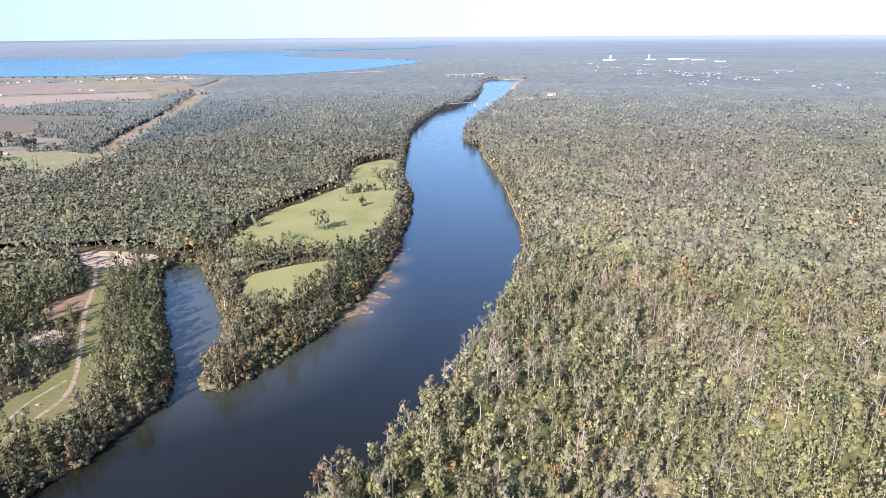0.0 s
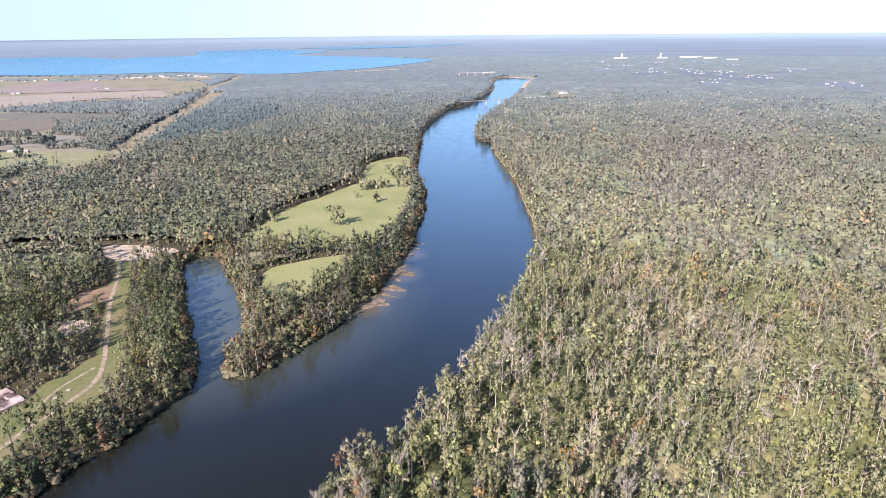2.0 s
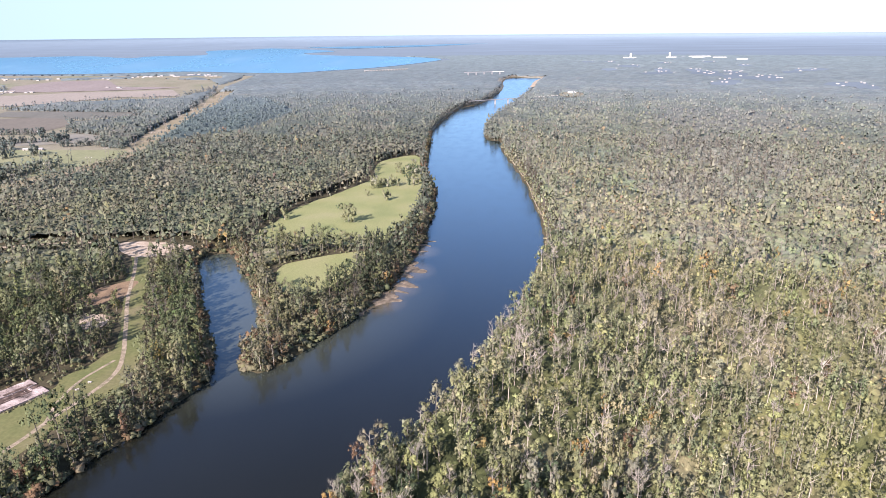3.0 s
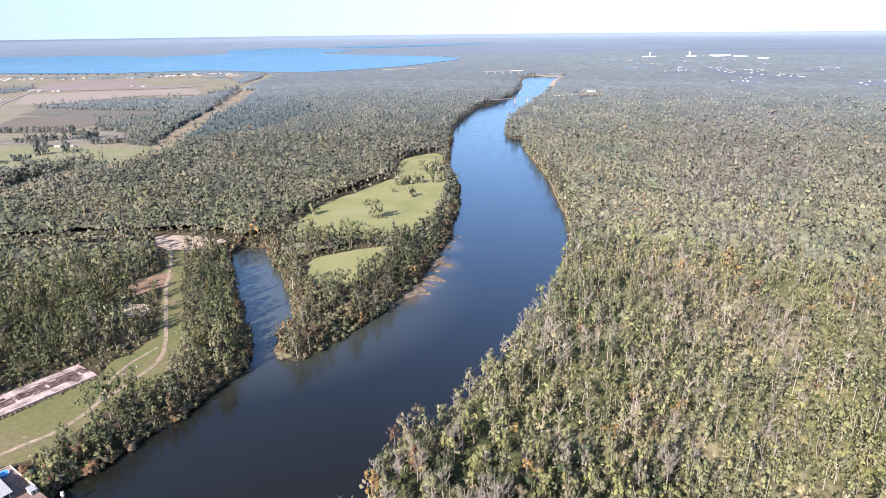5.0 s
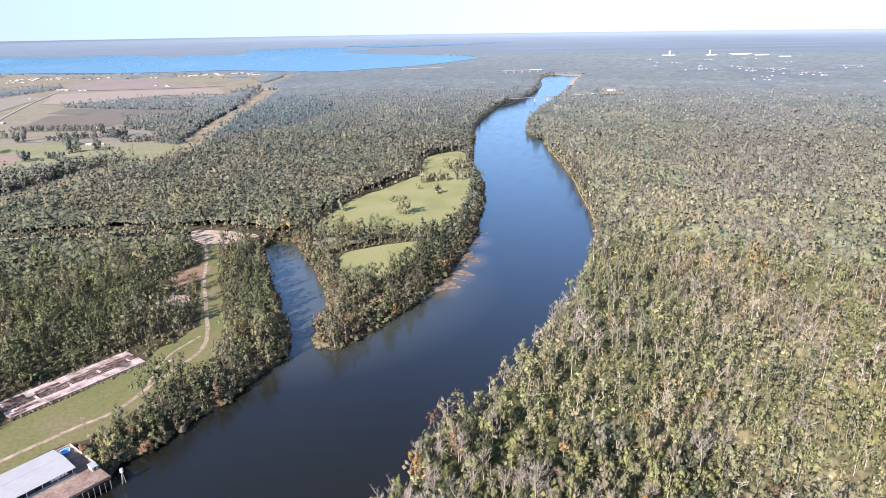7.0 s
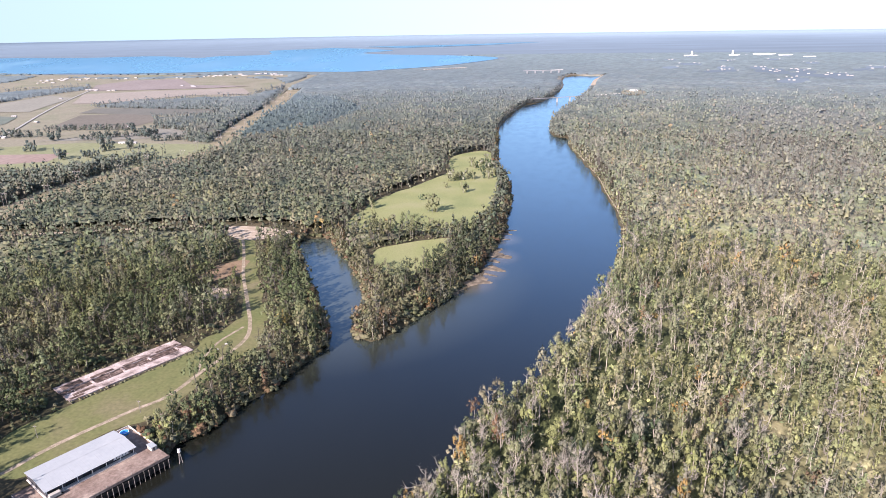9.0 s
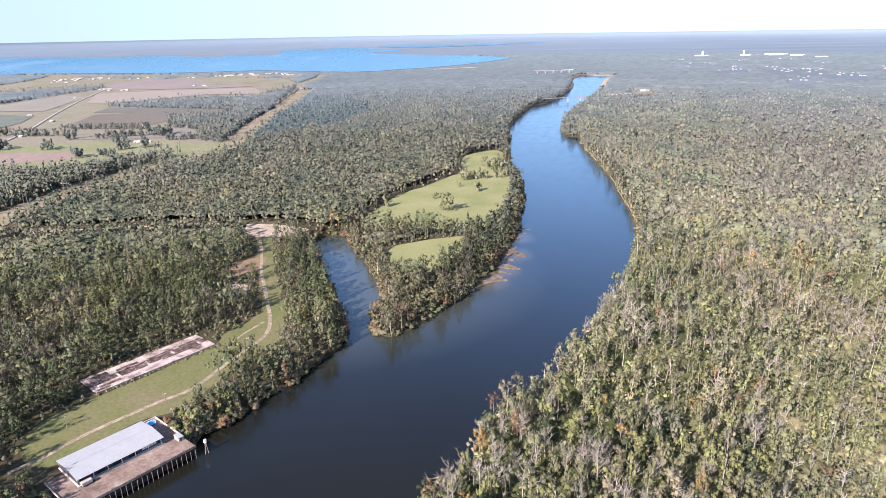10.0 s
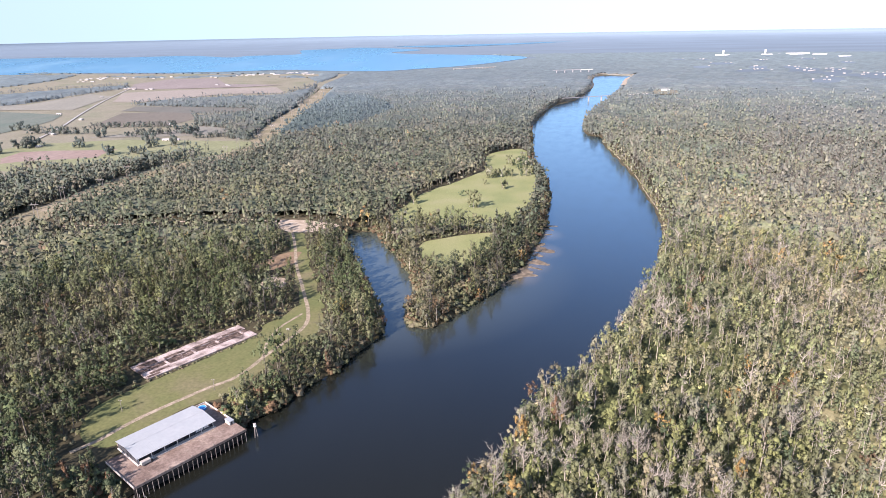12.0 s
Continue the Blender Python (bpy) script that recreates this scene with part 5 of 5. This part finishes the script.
def warehouse():
    root = hollow("warehouse", DOCK @ pose(9.3, 14.8, 0))
    L, W, H, RISE = 41.8, 21.6, 4.3, 1.5
    part("floor_slab", box(-0.7, L + 0.7, -0.9, W + 0.4, 0.004, 0.35, 0.03), PALE_CONCRETE, root)
    part("back_wall", box(0, L, W - 0.25, W, 0.35, H), DARK_WALL, root)
    part("end_wall", box(0, 0.25, 0, W - 0.25, 0.35, H), DARK_WALL, root)
    part("end_wall", box(L - 0.25, L, 0, W - 0.25, 0.35, H), DARK_WALL, root)
    part("front_wall", box(0.25, L - 0.25, 1.6, 1.85, 0.35, H), DARK_WALL, root, "shaded dark blue-grey front siding")
    for i in range(7):
        x = 0.3 + i * (L - 0.8) / 6
        part("column", box(x, x + 0.3, 0.15, 0.45, 0.35, H - 0.02), WHITE, root)
    for x0, x1 in ((9, 13), (17, 21), (25, 29)):
        door = part("sliding_door", box(x0, x1, 1.5, 1.58, 0.36, 3.4), GLASS_DARK, root)
        part("door_track", box(x0 - 0.5, x1 + 3.2, 1.44, 1.56, 3.42, 3.56), WHITE, door)
    for i in range(5):
        part("window", box(32.0 + i * 1.55, 33.2 + i * 1.55, 1.48, 1.58, 1.3, 2.5), WHITE, root, "pale sign panel on the front wall")
    for z in (1.05, 2.75):
        part("trim_strip", box(31.6, 40.2, 1.5, 1.58, z, z + 0.12), WHITE, root)
    half = W / 2
    n = 21
    for side in (0, 1):
        for i in range(n):
            x0, x1 = -0.8 + i * (L + 1.6) / n, -0.8 + (i + 1) * (L + 1.6) / n - 0.015
            bm = bmesh.new()
            y0, y1 = (-0.9, half) if side == 0 else (W + 0.9, half)
            z0, z1 = H, H + RISE
            w = (x1 - x0) / 8
            top = [bm.verts.new((x, y, z)) for (y, z) in ((y0, z0), (y1, z1)) for x in (x0, x1)]
            low = [bm.verts.new((x, y, z - 0.12)) for (y, z) in ((y0, z0), (y1, z1)) for x in (x0, x1)]
            for q in ((0, 1, 3, 2),):
                bm.faces.new([top[k] for k in q])
                bm.faces.new([low[k] for k in reversed(q)])
            for p, q in ((0, 1), (1, 3), (3, 2), (2, 0)):
                bm.faces.new([top[q], top[p], low[p], low[q]])
            rib = [bm.verts.new(c) for c in ((x0, y0, z0 + 0.004), (x0 + w, y0, z0 + 0.004), (x0 + w / 2, y0, z0 + 0.03), (x0, y1, z1 + 0.004), (x0 + w, y1, z1 + 0.004), (x0 + w / 2, y1, z1 + 0.03))]
            bm.faces.new([rib[k] for k in (0, 2, 5, 3)])
            bm.faces.new([rib[k] for k in (2, 1, 4, 5)])
            part("roof_panel", bm, ROOF, root)
    part("ridge_cap", box(-0.8, L + 0.8, half - 0.3, half + 0.3, H + RISE - 0.02, H + RISE + 0.06, 0.02), ROOF, root)
    part("fascia", box(-0.8, L + 0.8, -1.0, -0.92, H - 0.35, H + 0.02), WHITE, root)
    for x in (-0.6, L + 0.4):
        bm = bmesh.new()
        a3 = [bm.verts.new((x + 0.6, y, z)) for y, z in ((0, H), (W, H), (half, H + RISE - 0.14))]
        b3 = [bm.verts.new((x + 0.4, y, z)) for y, z in ((0, H), (W, H), (half, H + RISE - 0.14))]
        bm.faces.new(a3)
        bm.faces.new(b3[::-1])
        for k in range(3):
            bm.faces.new([a3[k], b3[k], b3[(k + 1) % 3], a3[(k + 1) % 3]])
        part("gable", bm, DARK_WALL, root)
    return tagged(root, "long warehouse with a pale metal gable roof on the wharf", "warehouse")


warehouse()


def hut():
    root = hollow("dock_hut", DOCK @ pose(57.3, 9.5, 0))
    part("wall", box(0, 2.6, 0, 4.6, 0, 2.2), CREAM, root)
    door = part("door", box(0.8, 1.7, -0.06, 0.0, 0.05, 2.0), DARK_WALL, root)
    part("handle", box(1.5, 1.6, -0.12, -0.065, 0.95, 1.08), PILE, door)
    part("window", box(2.6, 2.66, 1.4, 2.6, 1.0, 1.8), GLASS_DARK, root)
    part("roof", box(-0.3, 2.9, -0.3, 4.9, 2.2, 2.4, 0.05), ROOF, root, "flat pale grey roof")
    return tagged(root, "small pale hut at the end of the wharf", "hut")


hut()
tank = hollow("water_tank", DOCK @ pose(56.6, 36.6, 0))
part("shell", rod((0, 0, 0), (0, 0, 1.1), 2.3, 2.3, 24), BLUE, tank)
part("rim", rod((0, 0, 1.1), (0, 0, 1.22), 2.4, 2.4, 24), WHITE, tank)
part("cover", rod((0, 0, 1.22), (0, 0, 1.3), 2.15, 1.9, 24), BLUE, tank)
tagged(tank, "round blue open-air tank on the wharf", "tank")
van = hollow("box_trailer", DOCK @ pose(12.2, 12.9, 0.0))
part("body", box(-2.4, 2.4, -1.1, 1.1, 0.7, 2.4, 0.06), CREAM, van)
part("chassis", box(-2.7, 3.6, -0.5, 0.5, 0.5, 0.68), SHADE_WOOD, van)
for x in (-1.4, -0.5):
    for y in (-1.12, 1.12):
        wheel = part("wheel", rod((x, y - 0.12, 0.42), (x, y + 0.12, 0.42), 0.42, 0.42, 12), DARK_WALL, van)
        part("rim", rod((x, y - 0.13, 0.42), (x, y + 0.13, 0.42), 0.2, 0.2, 10), PILE, wheel)
tagged(van, "white box trailer parked beside the warehouse", "trailer")


def marker():
    root = hollow("channel_marker", pose(-217.5, 202.5, 0))
    for k in range(3):
        t = k * 2.094 + 0.4
        part("leg", rod((1.3 * math.cos(t), 1.3 * math.sin(t), -3), (0.15 * math.cos(t), 0.15 * math.sin(t), 7.0), 0.2, 0.16), PILE, root)
    part("platform", rod((0, 0, 6.6), (0, 0, 6.85), 0.9, 0.9, 10), WHITE, root)
    part("drum", rod((0, 0, 6.85), (0, 0, 8.3), 0.8, 0.75, 12), PALE_CONCRETE, root)
    part("lamp", rod((0, 0, 8.3), (0, 0, 8.8), 0.2, 0.12), DARK_WALL, root)
    return tagged(root, "three-legged timber channel marker standing in the river", "marker")


marker()

# ---------------------------------------------------------------- old foundation
SLAB_MAT = mottled("bleached_concrete", [(0.05, 0.038, 0.034), (0.24, 0.195, 0.18), (0.38, 0.32, 0.3), (0.46, 0.4, 0.38)], 7, fine=8, bump=0.04, streak=0.4)
SOOT = mottled("black_debris", [(0.03, 0.022, 0.018), (0.08, 0.055, 0.045), (0.2, 0.15, 0.13)], 3, fine=5, bump=0.2)


def foundation():
    root = hollow("concrete_foundation", pose(-309, 234, LAND, 0, 0, 63.4))
    part("base", box(0.2, 79.8, 0.2, 23.8, -0.5, 0.35), SOOT, root, "sooty dark rubble bed")
    for i in range(16):
        for y0, y1 in ((0, 9.2), (15.2, 24)):
            dz = gs.uniform(-0.06, 0.08)
            part("slab_panel", box(i * 5 + 0.06, i * 5 + 4.96, y0, y1 + gs.uniform(-0.5, 0.4), -0.4, 0.95 + dz, 0.06), SLAB_MAT, root)
    for x in (18, 37, 55, 74):
        part("cross_wall", box(x, x + 1.3, 9.7, 14.9, 0.0, 0.9 + gs.uniform(-0.2, 0.1), 0.06), SLAB_MAT, root)
    for x0, x1, y0, y1 in ((4, 17, 4.0, 6.4), (20, 34, 16.2, 19.0), (3, 15, 15.6, 21.5), (40, 58, 15.6, 17.2), (1, 9, 1.0, 3.2), (46, 74, 7.6, 8.8), (62, 78, 15.5, 17.8), (19, 36, 7.8, 8.9)):
        part("stain_pit", box(x0, x1, y0, y1, 0.9, 1.07), SOOT, root, "dark burnt patch")
    for k in range(60):
        x, y = gs.uniform(1, 79), gs.uniform(9.5, 15)
        s = gs.uniform(0.2, 0.7)
        part("rubble", box(x, x + s, y, y + s * gs.uniform(0.6, 1.4), 0.3, 0.36 + s * 0.6, 0.05), SLAB_MAT if k % 2 else SOOT, root)
    return tagged(root, "bleached concrete foundation of a demolished building", "foundation")


foundation()
gr = np.random.default_rng(61)
weeds = np.c_[gr.uniform(-2, 82, 90), gr.choice([-1.6, -2.6, 25.2], 90) + gr.normal(0, 0.6, 90)]
c0, s0 = math.cos(radians(63.4)), math.sin(radians(63.4))
weeds = np.c_[-309 + weeds[:, 0] * c0 - weeds[:, 1] * s0, 234 + weeds[:, 0] * s0 + weeds[:, 1] * c0]
wk, wt = choose(weeds, [0, 0, 0, 0, 1, 0], [2, 0.4, 1, 5, 2, 0, 0.8], gr)
woods("weeds", weeds, wk, wt, 2, "dry tan weeds round the old foundation", 0.33, category="weeds")

# ---------------------------------------------------------------- small things on the lawn
def pole(x, y, tall, name="utility_pole"):
    root = hollow(name, pose(x, y, LAND))
    part("post", rod((0, 0, -0.5), (0, 0, tall), 0.17, 0.12), PILE, root)
    arm = part("cross_arm", box(-1.1, 1.1, -0.07, 0.07, tall - 0.9, tall - 0.75), PILE, root)
    for q in (-0.95, 0.35, 0.95):
        part("insulator", rod((q, 0, tall - 0.75), (q, 0, tall - 0.5), 0.06, 0.05), WHITE, arm)
    return tagged(root, "grey wooden utility pole beside the dirt road", "pole")


pole(-261, 232, 8.0)
pole(-300, 200, 8.0)


def picnic(x, y, turn):
    root = hollow("picnic_table", pose(x, y, LAND + 0.16, 0, 0, turn))
    part("tabletop", box(-1.1, 1.1, -0.4, 0.4, 0.7, 0.77, 0.02), PALE_CONCRETE, root)
    for y0 in (-0.85, 0.6):
        part("bench", box(-1.1, 1.1, y0, y0 + 0.28, 0.42, 0.48, 0.02), PALE_CONCRETE, root)
    for x0 in (-0.7, 0.6):
        part("leg", box(x0, x0 + 0.12, -0.8, 0.8, 0, 0.41), PALE_CONCRETE, root)
        part("leg", box(x0, x0 + 0.12, -0.1, 0.1, 0.41, 0.7), PALE_CONCRETE, root)
    return tagged(root, "pale concrete picnic table on the lawn", "table", "tables on the lawn")


for x, y, t in ((-256, 318, 20), (-258, 309, 50), (-312, 236, 10)):
    picnic(x, y, t)

# ---------------------------------------------------------------- spits and snag
MUD = mottled("weedy_sand", [(0.07, 0.06, 0.045), (0.14, 0.115, 0.085), (0.22, 0.18, 0.135)], 4, fine=7, bump=0.06)


def spit(x0, y0, x1, y1, width, k):
    """A low tongue of sand and stone reaching into the river."""
    g = np.random.default_rng(70 + k)
    n, m = 14, 9
    V = []
    d = np.array([x1 - x0, y1 - y0])
    nn = np.array([-d[1], d[0]]) / np.hypot(*d)
    for i in range(n):
        u = i / (n - 1)
        w = width * (1 - 0.55 * u) * (1 if u < 0.97 else 0.3) * g.uniform(0.8, 1.15)
        for j in range(m):
            v = 2 * j / (m - 1) - 1
            p = np.array([x0, y0]) + d * u + nn * v * w / 2
            V.append((p[0], p[1], 0.5 * (1 - v * v) - 0.14 - 0.1 * u + g.normal(0, 0.05)))
    i = (np.arange(n - 1)[:, None] * m + np.arange(m - 1)[None, :]).ravel()
    ob = link("sand_spit", np.array(V), np.c_[i, i + m, i + m + 1, i + 1], [MUD], smooth=True)
    return tagged(ob, "low brown sand spit with weeds at the river edge", "sandbank", "sand spits")


for k, (x0, y0, x1, y1, w) in enumerate(((-102, 520, -89, 509, 5), (-112, 554, -89, 546, 13), (-102, 534, -95, 530, 6), (-119, 476, -98, 477, 8), (-114, 488, -101, 484, 10), (-112, 512, -90, 508, 6), (-111, 596, -95, 601, 5), (-106, 632, -91, 634, 5), (-104, 623, -93, 619, 4), (-107, 560, -98, 568, 9), (-123, 445, -120, 455, 6), (-103, 498, -93, 494, 3), (-114, 467, -107, 471, 4))):
    spit(x0, y0, x0 + (x1 - x0) * 1.25, y0 + (y1 - y0) * 1.25, w * 2.1, k)
spit(-79, 209, -93, 205, 8, 20)


def snag():
    g = np.random.default_rng(81)
    root = hollow("fallen_tree", pose(-84, 210, 0.6))
    part("trunk", merge(rod((0, 0, 0.4), (-7, -3, 0.7), 0.36, 0.25), rod((-7, -3, 0.7), (-14, -7.5, 0.9), 0.25, 0.12)), PILE, root, "bleached bare trunk")
    for k in range(16):
        u = g.uniform(0.3, 1)
        b = np.array([-14 * u, -7.3 * u, 0.8])
        t = b + np.array([g.normal(-1.8, 1.3), g.normal(-1.0, 1.8), abs(g.normal(1.2, 0.9))])
        part("branch", rod(b, t, 0.11, 0.03, 5), PILE, root)
    return tagged(root, "bleached fallen tree lying in the river edge", "dead tree")


snag()

# ---------------------------------------------------------------- power line
POLE_WOOD = mottled("grey_pole_timber", [(0.16, 0.15, 0.14), (0.25, 0.235, 0.22)], 3)


def pylon(x, y, k):
    root = hollow("power_pole", Matrix.Translation(Vector(far_map([(x, y, LAND)])[0])) @ pose(0, 0, 0, 0, 0, 10))
    for q in (-2.4, 2.4):
        part("post", rod((q, 0, -0.5), (q, 0, 20), 0.3, 0.22), POLE_WOOD, root)
    arm = part("cross_arm", box(-5.2, 5.2, -0.15, 0.15, 17.6, 17.95), POLE_WOOD, root)
    part("brace", rod((-2.4, 0, 9), (2.4, 0, 15), 0.08, 0.08, 5), POLE_WOOD, root)
    part("brace", rod((2.4, 0, 9), (-2.4, 0, 15), 0.08, 0.08, 5), POLE_WOOD, root)
    for q in (-4.9, 0, 4.9):
        part("insulator", rod((q, 0, 16.2), (q, 0, 17.58), 0.12, 0.12, 6), WHITE, arm)
    return tagged(root, "pale wooden two-post power pole in a mown strip", "power pole", "power poles")


first = None
cum = np.r_[0, np.cumsum(np.hypot(*np.diff(POWER, axis=0).T))]
for k, d in enumerate(np.arange(60, cum[-1], 135)):
    for off in (-13, 12):
        x = np.interp(d + off * 2, cum, POWER[:, 0]) + off
        y = np.interp(d + off * 2, cum, POWER[:, 1])
        if first is None:
            first = pylon(x, y, k)
        else:
            copy_thing(first, Matrix.Translation(Vector(far_map([(x, y, LAND)])[0])) @ pose(0, 0, 0, 0, 0, 10))

# ---------------------------------------------------------------- houses, town, dam, bridges
def building(name, x, y, w, d, h, label, wall, roof, rise=0.25, turn=0.0, group=""):
    """A plain building with walls, a pitched or flat roof, a door and windows, at its far place."""
    p = far_map([(x, y, LAND)])[0]
    s = float(np.linalg.norm(far_map([(x + 10, y, LAND)])[0] - p)) / 10
    root = hollow(name, Matrix.Translation(Vector(p)) @ pose(0, 0, 0, 0, 0, turn))
    w, d, h = w * s, d * s, h * s
    part("wall", box(-w / 2, w / 2, -d / 2, d / 2, -1, h), wall, root)
    bm = bmesh.new()
    e1, z0, z1 = 0.5 * s, h + 0.01, h + max(0.4, rise * d)
    q = [bm.verts.new(c) for c in ((-w / 2 - e1, -d / 2 - e1, z0), (w / 2 + e1, -d / 2 - e1, z0), (w / 2 + e1, d / 2 + e1, z0), (-w / 2 - e1, d / 2 + e1, z0), (-w / 2 - e1, 0, z1), (w / 2 + e1, 0, z1))]
    for fc in ((3, 2, 1, 0), (0, 1, 5, 4), (2, 3, 4, 5), (1, 2, 5), (3, 0, 4)):
        bm.faces.new([q[i] for i in fc])
    part("roof", bm, roof, root)
    n = max(2, int(w / (7 * s)))
    for i in range(n):
        xx = -w / 2 + (i + 0.5) * w / n
        part("window", box(xx - 0.8 * s, xx + 0.8 * s, -d / 2 - 0.08, -d / 2 - 0.004, h * 0.35, h * 0.75), GLASS_DARK, root)
    return tagged(root, label, "building", group)


GREYROOF = flat("grey_roof", (0.3, 0.3, 0.31), 0.6)
BRIGHT = flat("bright_metal_roof", (0.38, 0.38, 0.38), 0.5)
gh = np.random.default_rng(91)
for i, (x, y) in enumerate(HOUSES):
    building("farmhouse", x, y, 28 if i == 0 else gh.uniform(9, 15), gh.uniform(7, 9), 3.0, "white farmhouse among fields and trees" if i else "long white farm building beside a pasture", CREAM, BRIGHT if i % 3 != 2 else GREYROOF, 0.25, gh.uniform(-25, 25), "farmhouses")
for x, y in VIL1 + VIL2:
    for k in range(3):
        building("village_building", x + gh.normal(0, 26), y + gh.normal(0, 22), gh.uniform(10, 26), gh.uniform(8, 12), gh.uniform(2.6, 4.2), "pale low building of a distant village", CREAM, BRIGHT, 0.15, gh.uniform(-15, 15), "village buildings")
for x, y in TOWN + TOWN0:
    for k in range(3):
        building("town_building", x + gh.normal(0, 42), y + gh.normal(0, 40), gh.uniform(5, 11), gh.uniform(5, 7), gh.uniform(2.0, 3.0), "pale house among the trees of a distant town", CREAM, BRIGHT, 0.25, gh.uniform(-25, 25), "town buildings")
for x, y, w, h in ((715, 5020, 95, 5), (1010, 5050, 70, 5), (1215, 5090, 150, 9), (1330, 5000, 90, 5), (1400, 4720, 70, 4), (1110, 5060, 50, 4)):
    building("institution_block", x, y, w, 24, h, "large white institution building on the skyline", WHITE, BRIGHT, 0.1, 0, "institution blocks")
for x, y, w, h in ((725, 5060, 10, 31), (1003, 5080, 8, 34)):
    building("tower_block", x, y, w, 22, h, "tall white tower rising over the town", WHITE, BRIGHT, 0.1, 0, "town towers")
building("shed", 142, 2245, 26, 10, 4, "long white shed in a clearing near the river", WHITE, BRIGHT, 0.2, 5)


STEEL = flat("weathered_steel", (0.22, 0.22, 0.23), 0.7)


def dam():
    a1, b1 = np.array([-846, 3385]), np.array([-650, 3560])
    root = hollow("dam")
    d = (b1 - a1) / 15
    for i in range(15):
        p, q = far_map([(*(a1 + d * i), LAND), (*(a1 + d * (i + 1)), LAND)])
        w = Vector(q - p)
        turn = math.atan2(w.y, w.x)
        m = Matrix.Translation(Vector(p)) @ Matrix.Rotation(turn, 4, "Z")
        for nm, bx, mt in (("pier", box(0, 3, -6, 6, -2, 7.5), CREAM), ("gate", box(3.05, w.length - 0.05, -1, 1, -2, 6), STEEL), ("crest_road", box(0, w.length, -4, 4, 7.51, 8.5), CREAM)):
            bmesh.ops.transform(bx, matrix=m, verts=bx.verts)
            part(nm, bx, mt, root)
    return tagged(root, "long pale concrete dam with dark gates", "dam")


dam()




def bridge(ends, piers, z, thick, label, mat):
    root = hollow("bridge")
    p, q = far_map([(*ends[0], z), (*ends[1], z)])
    v = Vector(q - p)
    m = Matrix.Translation(Vector(p)) @ v.to_track_quat("X", "Z").to_matrix().to_4x4()
    L = v.length
    n = 10
    for i in range(n):
        bx = box(i * L / n, (i + 1) * L / n - 0.05, -3, 3, 0, thick)
        bmesh.ops.transform(bx, matrix=m, verts=bx.verts)
        part("span", bx, mat if i > 6 else STEEL, root)
    for u in piers:
        b = p + (q - p) * u
        part("pier", box(b[0] - 2.2, b[0] + 2.2, b[1] - 2.2, b[1] + 2.2, -3, b[2] - 0.01, 0.2), STEEL, root)
    return tagged(root, label, "bridge")


bridge(((-170, 1900), (90, 2075)), (0.28, 0.42, 0.52, 0.68, 0.85), 13, 1.1, "thin grey river bridge on dark piers", PALE_CONCRETE)
bridge(((-300, 3080), (-120, 3150)), (0.1, 0.3, 0.5, 0.7, 0.9), 22, 2.0, "pale highway bridge among far trees", PALE_CONCRETE)
